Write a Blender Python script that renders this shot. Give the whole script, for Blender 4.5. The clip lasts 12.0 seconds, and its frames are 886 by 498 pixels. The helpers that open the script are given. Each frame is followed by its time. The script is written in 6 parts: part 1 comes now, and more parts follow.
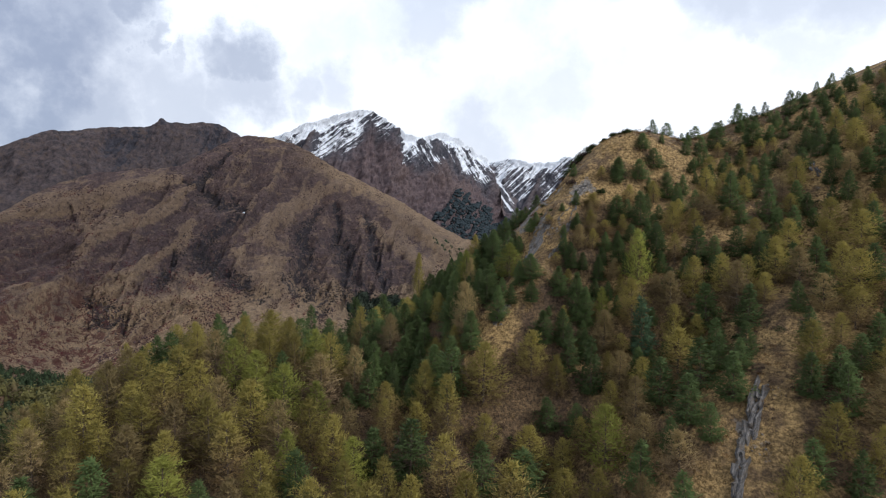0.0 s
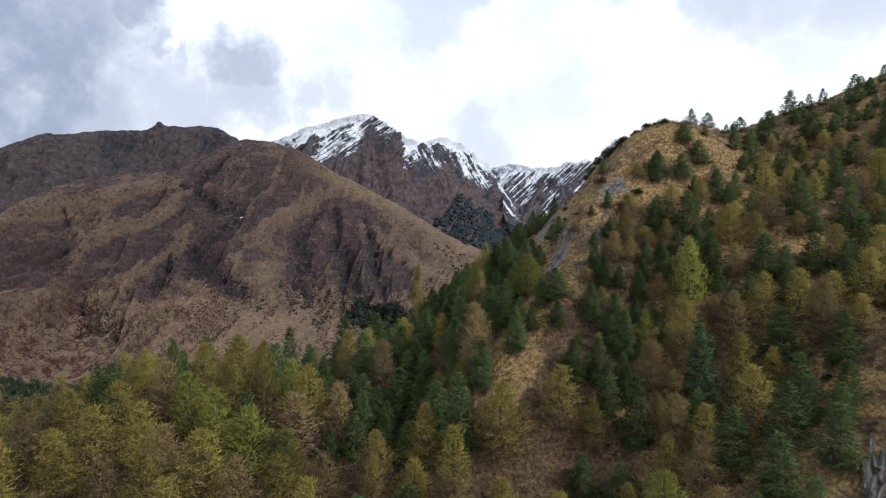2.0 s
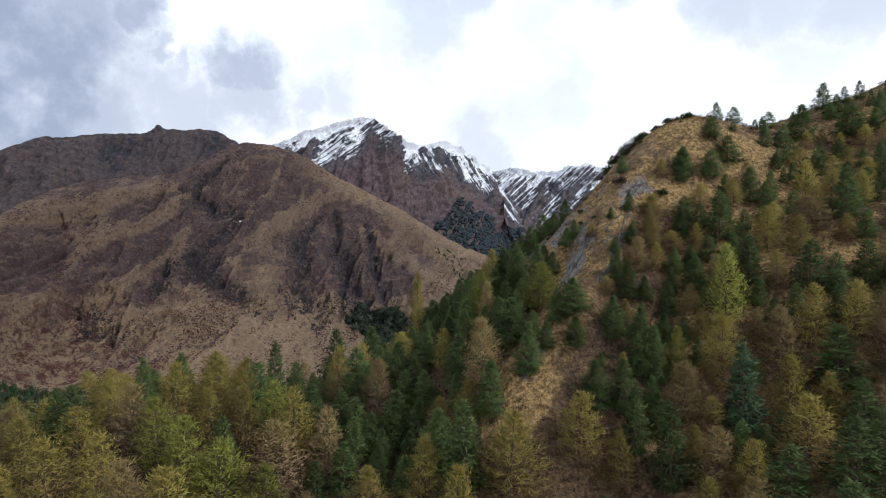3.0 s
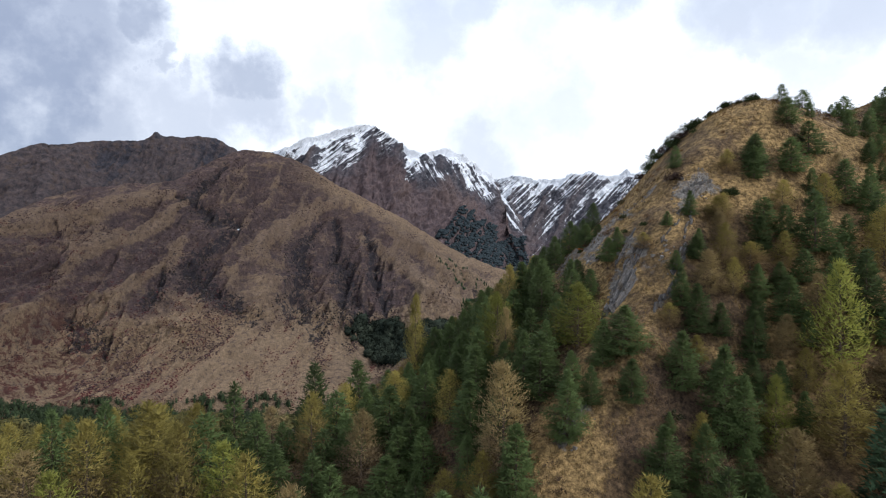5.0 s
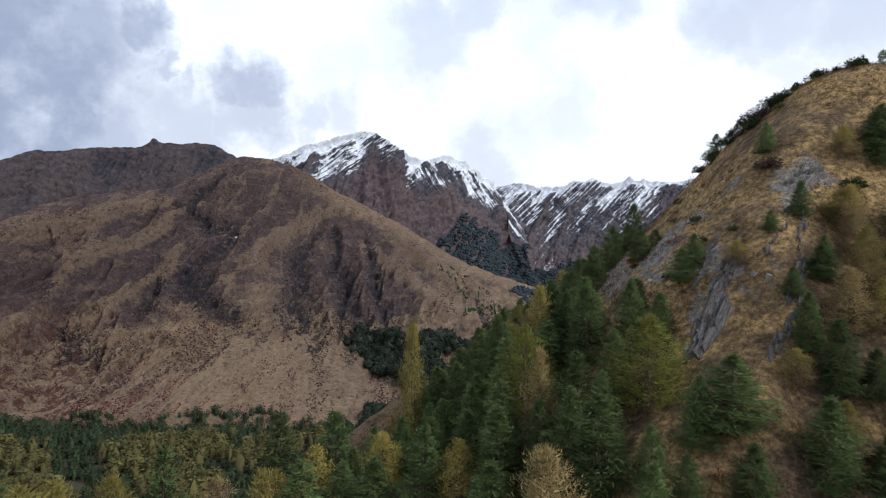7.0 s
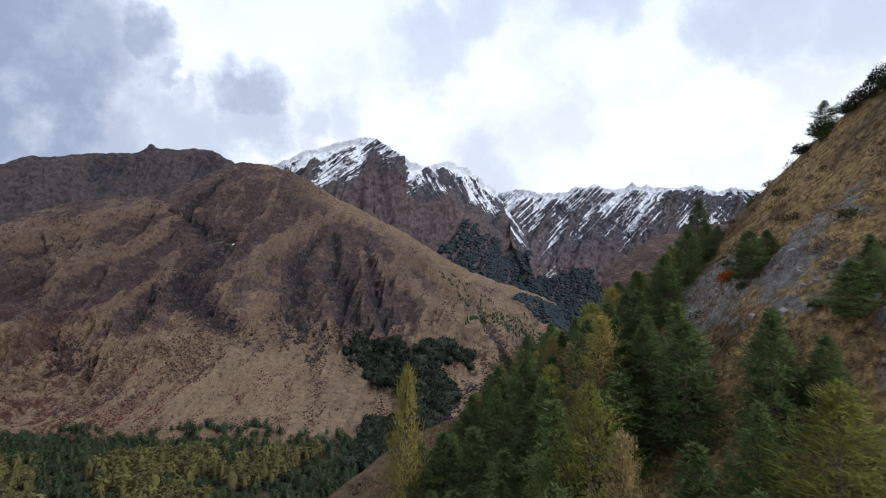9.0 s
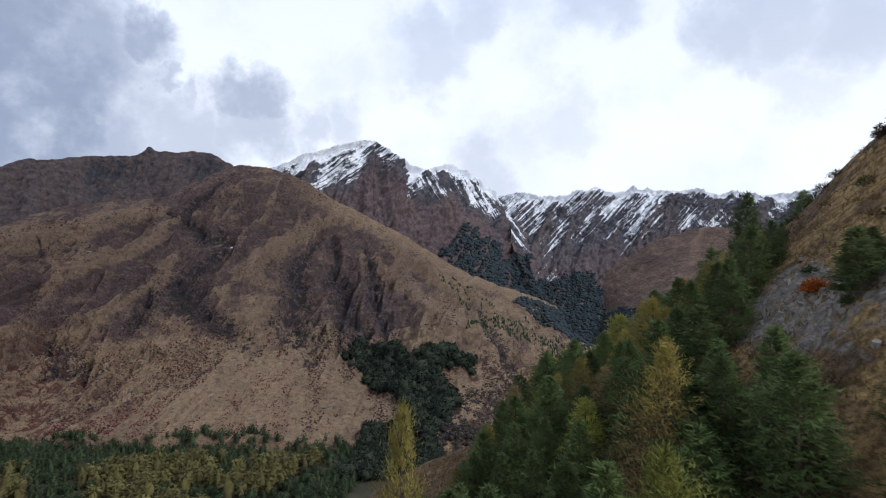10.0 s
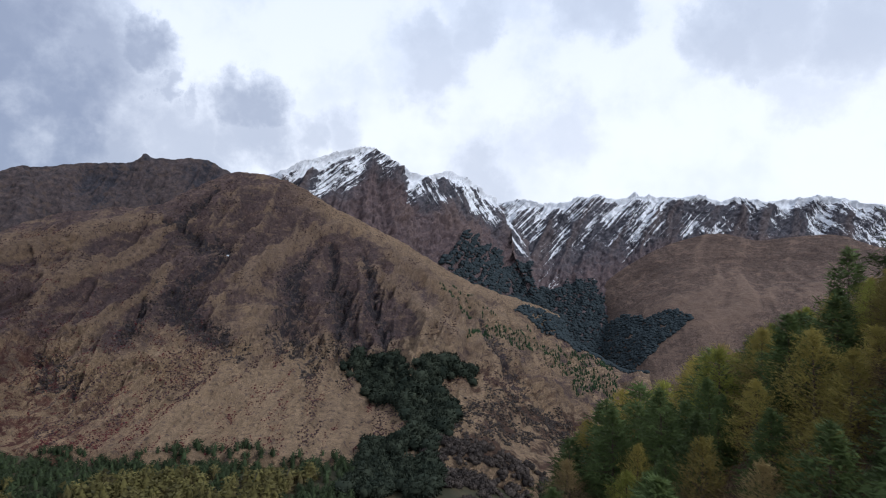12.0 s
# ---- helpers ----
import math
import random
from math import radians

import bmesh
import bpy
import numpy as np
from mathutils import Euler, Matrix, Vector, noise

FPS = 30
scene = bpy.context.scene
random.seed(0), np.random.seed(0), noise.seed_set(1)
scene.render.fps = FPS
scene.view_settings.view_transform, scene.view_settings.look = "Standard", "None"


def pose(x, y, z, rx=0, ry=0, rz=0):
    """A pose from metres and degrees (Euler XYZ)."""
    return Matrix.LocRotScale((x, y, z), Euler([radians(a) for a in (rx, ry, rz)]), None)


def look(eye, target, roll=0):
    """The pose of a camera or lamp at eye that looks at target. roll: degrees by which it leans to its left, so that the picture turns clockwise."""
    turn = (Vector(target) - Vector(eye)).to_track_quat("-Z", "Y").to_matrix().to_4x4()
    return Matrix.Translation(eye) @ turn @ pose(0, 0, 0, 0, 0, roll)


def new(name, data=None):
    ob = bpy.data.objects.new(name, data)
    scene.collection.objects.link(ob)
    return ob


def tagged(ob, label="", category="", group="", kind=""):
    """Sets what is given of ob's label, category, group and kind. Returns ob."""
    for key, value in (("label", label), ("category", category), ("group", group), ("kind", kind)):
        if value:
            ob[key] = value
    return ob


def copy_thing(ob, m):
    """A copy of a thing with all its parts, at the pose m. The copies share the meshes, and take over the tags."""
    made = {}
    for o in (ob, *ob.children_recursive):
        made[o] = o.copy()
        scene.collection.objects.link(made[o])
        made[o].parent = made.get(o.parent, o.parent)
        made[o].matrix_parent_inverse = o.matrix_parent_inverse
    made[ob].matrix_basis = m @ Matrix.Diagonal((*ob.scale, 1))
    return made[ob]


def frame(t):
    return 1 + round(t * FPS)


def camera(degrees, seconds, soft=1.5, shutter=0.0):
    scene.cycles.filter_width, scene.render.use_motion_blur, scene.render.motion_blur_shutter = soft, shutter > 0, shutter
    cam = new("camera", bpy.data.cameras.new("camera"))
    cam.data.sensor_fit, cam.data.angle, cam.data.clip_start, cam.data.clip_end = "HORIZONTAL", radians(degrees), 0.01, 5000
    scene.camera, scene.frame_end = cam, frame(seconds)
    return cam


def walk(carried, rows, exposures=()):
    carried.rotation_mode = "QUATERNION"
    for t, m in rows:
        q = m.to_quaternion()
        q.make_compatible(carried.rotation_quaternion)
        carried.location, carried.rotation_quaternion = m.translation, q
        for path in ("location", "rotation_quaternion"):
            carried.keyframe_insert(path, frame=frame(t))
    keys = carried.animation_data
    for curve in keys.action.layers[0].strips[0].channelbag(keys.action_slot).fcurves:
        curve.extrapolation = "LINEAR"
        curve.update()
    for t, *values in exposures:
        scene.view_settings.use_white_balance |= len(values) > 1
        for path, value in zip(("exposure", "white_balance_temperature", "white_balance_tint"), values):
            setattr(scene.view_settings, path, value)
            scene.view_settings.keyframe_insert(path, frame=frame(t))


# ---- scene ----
cam = camera(72, 12.0, soft=1.1, shutter=0.35)
METRES, EYE, TILT, LEAN, TURN = 15.0, 300.0, -2.5, 0.0, 0.0
ROWS = [
    (0, 0.0, 0.0, 0.0, 0.0, 0.0, 0.0),
    (0.5, -0.0138, 0.5011, 0.0235, 0.017, 0.079, -0.03),
    (1, -0.0269, 1.0043, 0.0483, 0.039, 0.191, -0.057),
    (1.5, -0.0394, 1.509, 0.0742, 0.063, 0.331, -0.082),
    (2, -0.0515, 2.015, 0.1011, 0.09, 0.492, -0.103),
    (2.5, -0.0633, 2.5218, 0.1288, 0.12, 0.669, -0.122),
    (3, -0.0748, 3.0289, 0.1572, 0.151, 0.857, -0.138),
    (3.5, -0.0862, 3.5361, 0.1862, 0.184, 1.053, -0.152),
    (4, -0.0976, 4.0428, 0.2155, 0.218, 1.252, -0.162),
    (4.5, -0.1091, 4.5488, 0.2451, 0.253, 1.45, -0.17),
    (5, -0.1209, 5.0535, 0.2747, 0.287, 1.647, -0.175),
    (5.5, -0.133, 5.5566, 0.3043, 0.322, 1.839, -0.178),
    (6, -0.1455, 6.0577, 0.3336, 0.355, 2.025, -0.177),
    (6.5, -0.1586, 6.5564, 0.3625, 0.388, 2.205, -0.174),
    (7, -0.1723, 7.0523, 0.391, 0.418, 2.377, -0.168),
    (7.5, -0.1869, 7.5449, 0.4187, 0.447, 2.543, -0.16),
    (8, -0.2023, 8.0339, 0.4456, 0.473, 2.703, -0.148),
    (8.5, -0.2187, 8.5189, 0.4716, 0.496, 2.859, -0.134),
    (9, -0.2363, 8.9995, 0.4964, 0.516, 3.011, -0.117),
    (9.5, -0.2551, 9.4752, 0.5199, 0.531, 3.164, -0.097),
    (10, -0.2752, 9.9457, 0.542, 0.542, 3.32, -0.075),
    (10.5, -0.2968, 10.4105, 0.5625, 0.549, 3.482, -0.05),
    (11, -0.32, 10.8693, 0.5812, 0.55, 3.655, -0.022),
    (11.5, -0.3449, 11.3216, 0.5981, 0.545, 3.843, 0.009),
    (12, -0.3715, 11.7671, 0.6129, 0.535, 4.052, 0.043),
]
EXPOSURES = [(0.0, 0.04, 5980, 9), (5.0, 0.08, 5920, 9), (9.0, -0.04, 5850, 10), (12.0, -0.15, 5800, 10)]
walk(cam, [(t, pose(0, 0, EYE, TILT, LEAN, TURN) @ pose(METRES * x, METRES * y, METRES * z, 90 + pitch, roll, yaw)) for t, x, y, z, yaw, pitch, roll in ROWS], EXPOSURES)

# world, sun ---------------------------------------------------------------
SUN_ELEV, SUN_AZ = 42.0, 116.0   # degrees; azimuth clockwise from straight ahead (+y)
sun_way = Vector((math.sin(radians(SUN_AZ)) * math.cos(radians(SUN_ELEV)), math.cos(radians(SUN_AZ)) * math.cos(radians(SUN_ELEV)), math.sin(radians(SUN_ELEV))))
sun_data = bpy.data.lights.new("sun", "SUN")
sun_data.energy, sun_data.angle, sun_data.color = 2.2, radians(14), (1.0, 0.95, 0.88)
sun = new("sun", sun_data)
sun.matrix_world = look((0, 0, 900), Vector((0, 0, 900)) - sun_way)


# grey cloud masses: direction, half-width, depth
CLOUDS = (
    (-0.555, 0.806, 0.205, 0.158, 1.00), (-0.606, 0.753, 0.256, 0.185, 1.00), (-0.514, 0.812, 0.276, 0.102, 0.80),
    (-0.442, 0.841, 0.313, 0.057, 0.85), (-0.418, 0.872, 0.254, 0.024, 0.60), (-0.509, 0.845, 0.165, 0.139, 0.75),
    (-0.383, 0.891, 0.243, 0.022, 0.50), (-0.384, 0.904, 0.187, 0.074, 0.55), (-0.305, 0.922, 0.238, 0.052, 0.75),
    (-0.316, 0.930, 0.187, 0.065, 0.55), (-0.161, 0.965, 0.209, 0.045, 0.33), (-0.226, 0.956, 0.186, 0.044, 0.40),
    (-0.021, 0.948, 0.317, 0.067, 0.28), (0.034, 0.930, 0.366, 0.047, 0.24), (0.061, 0.987, 0.147, 0.062, 0.33),
    (0.171, 0.963, 0.206, 0.067, 0.18), (0.223, 0.895, 0.386, 0.062, 0.28), (0.394, 0.859, 0.326, 0.077, 0.40),
    (0.443, 0.832, 0.333, 0.087, 0.36), (0.535, 0.786, 0.310, 0.077, 0.36), (0.482, 0.842, 0.242, 0.062, 0.20),
    (0.429, 0.860, 0.276, 0.036, 0.26),
)


def build_world():
    wd = bpy.data.worlds.new("overcast_sky")
    scene.world = wd
    wd.use_nodes = True
    nt = wd.node_tree
    nt.nodes.clear()
    N, L = nt.nodes.new, nt.links.new
    sky = N("ShaderNodeTexSky")
    sky.sky_type, sky.sun_disc = "NISHITA", False
    sky.sun_elevation, sky.sun_rotation = radians(SUN_ELEV), radians(SUN_AZ)
    co = N("ShaderNodeTexCoord")
    # clouds: soft grey masses (a direction, their half-width and depth), torn by noise, on a bright veil
    def noise_of(scale, detail, rough, want):
        n = N("ShaderNodeTexNoise")
        n.inputs["Scale"].default_value, n.inputs["Detail"].default_value, n.inputs["Roughness"].default_value = scale, detail, rough
        L(co.outputs["Generated"], n.inputs["Vector"])
        return n.outputs[want]
    def mix(fac, a, b):
        m = N("ShaderNodeMix"); m.data_type = "RGBA"
        if isinstance(fac, float): m.inputs[0].default_value = fac
        else: L(fac, m.inputs[0])
        for sock, v in ((m.inputs[6], a), (m.inputs[7], b)):
            if isinstance(v, tuple): sock.default_value = (*v, 1)
            else: L(v, sock)
        return m.outputs[2]
    def calc(op, a, b):
        m = N("ShaderNodeMath"); m.operation = op
        for sock, v in zip(m.inputs, (a, b)):
            if isinstance(v, float): sock.default_value = v
            else: L(v, sock)
        return m.outputs[0]
    def fade(v, a, b, lo=0.0, hi=1.0):
        r = N("ShaderNodeMapRange"); r.interpolation_type = "SMOOTHSTEP"
        for sock, q in zip(r.inputs[1:5], (a, b, lo, hi)): sock.default_value = q
        L(v, r.inputs[0])
        return r.outputs[0]
    torn = N("ShaderNodeVectorMath"); torn.operation = "MULTIPLY_ADD"
    L(noise_of(9.0, 10, 0.62, "Color"), torn.inputs[0]); torn.inputs[1].default_value = (0.20,) * 3; torn.inputs[2].default_value = (-0.10,) * 3
    bent = N("ShaderNodeVectorMath"); bent.operation = "ADD"; L(co.outputs["Generated"], bent.inputs[0]); L(torn.outputs[0], bent.inputs[1])
    mass = None
    for cx, cy, cz, half, deep in CLOUDS:
        far = N("ShaderNodeVectorMath"); far.operation = "DISTANCE"; L(bent.outputs[0], far.inputs[0]); far.inputs[1].default_value = (cx, cy, cz)
        one = fade(far.outputs["Value"], 0.40 * half, 1.3 * half, deep, 0.0)
        mass = one if mass is None else calc("MAXIMUM", mass, one)
    # the same kind of cloud, from noise alone, over the rest of the sky
    sep = N("ShaderNodeSeparateXYZ"); L(co.outputs["Generated"], sep.inputs[0])
    away = calc("MULTIPLY", fade(noise_of(3.0, 8, 0.55, "Fac"), 0.42, 0.66), fade(sep.outputs["Y"], 0.60, 0.30))
    mass = calc("MAXIMUM", mass, away)
    mass = calc("MULTIPLY", mass, fade(noise_of(13.0, 8, 0.6, "Fac"), 0.18, 0.52, 0.55, 1.0))
    wisp = fade(noise_of(5.0, 9, 0.6, "Fac"), 0.40, 0.68)
    veil = mix(fade(sep.outputs["Z"], 0.16, 0.44), (1.10, 1.09, 1.10), (0.86, 0.90, 0.98))
    veil = mix(calc("MULTIPLY", wisp, 0.28), veil, (0.80, 0.84, 0.92))
    veil = mix(fade(calc("ADD", mass, calc("MULTIPLY", wisp, 0.3)), 0.0, 0.30, 0.55, 0.0), veil, (1.20, 1.19, 1.20))
    grey = mix(noise_of(4.0, 6, 0.6, "Fac"), (0.285, 0.318, 0.435), (0.49, 0.53, 0.62))
    clouds = mix(mass, veil, grey)
    # the overcast is brightest round the hidden sun and dimmer behind
    dot = N("ShaderNodeVectorMath"); dot.operation = "DOT_PRODUCT"; L(co.outputs["Generated"], dot.inputs[0]); dot.inputs[1].default_value = (0.30, 0.85, 0.43)
    fall = N("ShaderNodeMapRange"); fall.inputs[1].default_value, fall.inputs[2].default_value = -0.6, 0.7
    fall.inputs[3].default_value, fall.inputs[4].default_value = 0.92, 1.04
    fall.interpolation_type = "SMOOTHSTEP"; L(dot.outputs["Value"], fall.inputs[0])
    bg_sky, bg_cloud, mixs, out = N("ShaderNodeBackground"), N("ShaderNodeBackground"), N("ShaderNodeMixShader"), N("ShaderNodeOutputWorld")
    L(sky.outputs[0], bg_sky.inputs[0]); bg_sky.inputs[1].default_value = 0.10
    L(clouds, bg_cloud.inputs[0]); L(fall.outputs[0], bg_cloud.inputs[1])
    mixs.inputs[0].default_value = 0.92
    L(bg_sky.outputs[0], mixs.inputs[1]); L(bg_cloud.outputs[0], mixs.inputs[2]); L(mixs.outputs[0], out.inputs[0])


build_world()


# materials ----------------------------------------------------------------
class Nodes:
    """A material's node tree with short helpers."""

    def __init__(self, name, rough=0.9):
        self.mat = bpy.data.materials.new(name)
        self.mat.use_nodes = True
        self.nt = self.mat.node_tree
        self.bsdf = self.nt.nodes["Principled BSDF"]
        self.bsdf.inputs["Roughness"].default_value = rough
        self.bsdf.inputs["Specular IOR Level"].default_value = 0.2
        self.out = self.nt.nodes["Material Output"]

    def n(self, kind, **props):
        node = self.nt.nodes.new(kind)
        for k, v in props.items():
            node.inputs[k].default_value = v
        return node

    def link(self, a, b):
        self.nt.links.new(a, b)

    def position(self, scale=(1, 1, 1)):
        g = self.n("ShaderNodeNewGeometry")
        m = self.n("ShaderNodeVectorMath")
        m.operation = "MULTIPLY"
        self.link(g.outputs["Position"], m.inputs[0])
        m.inputs[1].default_value = scale
        return m.outputs[0]

    def noise(self, vec, scale, detail=6, rough=0.6, dist=0.0):
        t = self.n("ShaderNodeTexNoise", Scale=scale, Detail=detail, Roughness=rough, Distortion=dist)
        self.link(vec, t.inputs["Vector"])
        return t.outputs["Fac"]

    def grain(self, vec, scale, detail=7, rough=0.75, dist=0.0):
        """Fine mottling that uses the whole range."""
        return self.step(self.noise(vec, scale, detail, rough, dist), 0.34, 0.66)

    def step(self, fac, a, b):
        r = self.n("ShaderNodeMapRange")
        r.interpolation_type = "SMOOTHSTEP"
        self.link(fac, r.inputs[0])
        r.inputs[1].default_value, r.inputs[2].default_value = a, b
        return r.outputs[0]

    def math(self, op, a, b):
        m = self.n("ShaderNodeMath")
        m.operation = op
        for i, v in enumerate((a, b)):
            if isinstance(v, (int, float)):
                m.inputs[i].default_value = v
            else:
                self.link(v, m.inputs[i])
        return m.outputs[0]

    def mix(self, fac, a, b, kind="MIX"):
        m = self.n("ShaderNodeMix")
        m.data_type, m.blend_type = "RGBA", kind
        for sock, v in ((m.inputs[0], fac), (m.inputs[6], a), (m.inputs[7], b)):
            if isinstance(v, (int, float)):
                sock.default_value = v
            elif isinstance(v, tuple):
                sock.default_value = (*v, 1)
            else:
                self.link(v, sock)
        return m.outputs[2]

    def attr(self, name):
        a = self.n("ShaderNodeAttribute")
        a.attribute_name = name
        return a.outputs["Fac"]

    def xyz(self):
        g = self.n("ShaderNodeNewGeometry")
        s = self.n("ShaderNodeSeparateXYZ")
        self.link(g.outputs["Position"], s.inputs[0])
        return s.outputs

    def slope(self):
        g = self.n("ShaderNodeNewGeometry")
        s = self.n("ShaderNodeSeparateXYZ")
        self.link(g.outputs["Normal"], s.inputs[0])
        return s.outputs["Z"]

    def done(self, colour, bump=None, dist=0.5, strength=0.5):
        if isinstance(colour, tuple):
            self.bsdf.inputs["Base Color"].default_value = (*colour, 1)
        else:
            self.link(colour, self.bsdf.inputs["Base Color"])
        if bump is not None:
            b = self.n("ShaderNodeBump", Distance=dist, Strength=strength)
            self.link(bump, b.inputs["Height"])
            self.link(b.outputs[0], self.bsdf.inputs["Normal"])
        return self.mat


def mat_brown_hill():
    m = Nodes("tussock_hillside")
    p = m.position()
    x = m.xyz()
    relief, gully, down, along = m.attr("relief"), m.attr("gully"), m.attr("down"), m.attr("along")
    n_big, n_mid, n_fine = m.noise(p, 0.006, 7, 0.65, 0.8), m.noise(p, 0.028, 8, 0.68, 0.5), m.grain(p, 0.10, 9, 0.82)
    n_spot, n_str = m.noise(p, 0.075, 5, 0.7), m.noise(m.position((1, 1, 3.5)), 0.022, 7, 0.68, 0.6)
    wob = m.math("MULTIPLY", m.math("SUBTRACT", n_big, 0.5), 0.7)
    tuft = m.grain(p, 0.42, 5, 0.8)
    n_fine = m.math("ADD", m.math("MULTIPLY", n_fine, 0.55), m.math("MULTIPLY", tuft, 0.45))
    straw = m.mix(n_fine, (0.36, 0.245, 0.152), (0.78, 0.545, 0.338))
    gold = m.mix(n_fine, (0.38, 0.258, 0.155), (0.80, 0.560, 0.360))
    # heath, dark and scrub tones lifted bluish: distance haze put into the colour
    heath = m.mix(n_fine, (0.092, 0.066, 0.068), (0.345, 0.232, 0.212))
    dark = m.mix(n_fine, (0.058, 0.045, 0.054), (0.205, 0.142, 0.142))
    # heath above, straw on the foot of the hill
    foot = m.step(m.math("ADD", down, m.math("MULTIPLY", wob, 1.1)), 0.42, 0.60)
    base = m.mix(foot, heath, straw)
    base = m.mix(m.math("MULTIPLY", m.step(m.noise(p, 0.013, 8, 0.68, 0.9), 0.44, 0.60), m.math("SUBTRACT", 0.75, m.math("MULTIPLY", foot, 0.6))), base, dark)
    base = m.mix(m.math("MULTIPLY", m.step(n_mid, 0.50, 0.64), m.math("SUBTRACT", 0.55, m.math("MULTIPLY", foot, 0.35))), base, dark)
    base = m.mix(m.math("MULTIPLY", m.step(n_str, 0.52, 0.62), 0.35), base, straw)
    # paler on ribs of the relief, darker in its hollows
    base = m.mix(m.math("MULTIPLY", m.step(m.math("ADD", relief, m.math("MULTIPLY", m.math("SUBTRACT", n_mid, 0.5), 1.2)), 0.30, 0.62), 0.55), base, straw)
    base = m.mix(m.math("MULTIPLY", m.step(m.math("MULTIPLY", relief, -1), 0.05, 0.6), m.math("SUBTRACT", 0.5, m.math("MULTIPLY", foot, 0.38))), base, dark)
    # pale grass on the spur and right flank's crest, sunlit side painted in
    edge = m.math("SUBTRACT", 1, m.step(m.math("ADD", down, m.math("MULTIPLY", m.math("SUBTRACT", n_mid, 0.5), 0.22)), 0.06, 0.17))
    flank = m.math("MULTIPLY", m.step(along, 0.50, 0.60), edge)
    spur = m.math("MULTIPLY", m.step(m.math("ADD", along, wob), 0.70, 0.82), m.step(down, 0.40, 0.58))
    nose = m.math("MULTIPLY", m.step(m.math("ADD", along, m.math("MULTIPLY", wob, 0.35)), 0.72, 0.80), m.step(m.noise(m.position((1, 1, 2)), 0.014, 7, 0.66, 0.8), 0.62, 0.44))
    pale = m.math("MAXIMUM", m.math("MAXIMUM", flank, nose), m.math("MULTIPLY", spur, m.step(n_big, 0.38, 0.56)))
    base = m.mix(m.math("MULTIPLY", pale, 0.92), base, gold)
    rust = m.math("MULTIPLY", spur, m.step(m.noise(p, 0.016, 7, 0.65, 0.9), 0.47, 0.57))
    base = m.mix(m.math("MULTIPLY", rust, 0.9), base, m.mix(n_fine, (0.060, 0.032, 0.026), (0.19, 0.095, 0.066)))
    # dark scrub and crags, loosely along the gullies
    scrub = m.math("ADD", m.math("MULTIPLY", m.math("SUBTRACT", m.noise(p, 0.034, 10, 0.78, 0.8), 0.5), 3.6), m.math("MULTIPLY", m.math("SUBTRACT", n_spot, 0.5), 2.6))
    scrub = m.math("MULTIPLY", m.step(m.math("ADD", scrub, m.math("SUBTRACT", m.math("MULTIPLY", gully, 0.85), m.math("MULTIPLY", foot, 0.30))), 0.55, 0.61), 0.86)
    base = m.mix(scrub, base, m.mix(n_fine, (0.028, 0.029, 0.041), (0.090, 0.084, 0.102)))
    spots = m.math("MULTIPLY", m.step(n_spot, 0.60, 0.66), m.step(n_big, 0.40, 0.6))
    base = m.mix(m.math("MULTIPLY", spots, 0.7), base, (0.045, 0.036, 0.033))
    speck = m.noise(p, 0.12, 6, 0.72)
    base = m.mix(m.math("MULTIPLY", m.step(speck, 0.54, 0.60), 0.62), base, dark)
    base = m.mix(m.math("MULTIPLY", m.step(speck, 0.46, 0.38), 0.3), base, gold)
    # red briar thickets low on the left
    red = m.math("MULTIPLY", m.step(m.math("ADD", m.math("MULTIPLY", x["X"], -0.8), m.math("MULTIPLY", x["Z"], -2.2)), 150, 400), m.step(m.noise(p, 0.045, 9, 0.78, 0.4), 0.47, 0.56))
    base = m.mix(m.math("MULTIPLY", red, 0.85), base, m.mix(n_fine, (0.060, 0.022, 0.024), (0.22, 0.058, 0.052)))
    h = m.math("ADD", n_mid, m.math("MULTIPLY", n_fine, 0.6))
    h = m.math("ADD", h, m.math("MULTIPLY", tuft, 0.05))
    return m.done(base, h, 24.0, 1.0)


def mat_back_ridge():
    m = Nodes("dark_heath_ridge")
    p = m.position()
    relief = m.attr("relief")
    n_mid, n_fine = m.noise(p, 0.02, 8, 0.68, 0.6), m.grain(p, 0.08, 9, 0.8)
    base = m.mix(n_fine, (0.044, 0.040, 0.047), (0.155, 0.118, 0.115))
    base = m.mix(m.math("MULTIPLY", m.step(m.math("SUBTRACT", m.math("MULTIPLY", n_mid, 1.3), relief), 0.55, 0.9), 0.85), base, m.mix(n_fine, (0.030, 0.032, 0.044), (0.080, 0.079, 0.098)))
    base = m.mix(m.math("MULTIPLY", m.step(m.noise(p, 0.05, 6, 0.7, 0.6), 0.52, 0.62), 0.5), base, (0.165, 0.115, 0.088))
    return m.done(base, m.math("ADD", n_mid, m.math("MULTIPLY", n_fine, 0.4)), 16.0, 0.8)


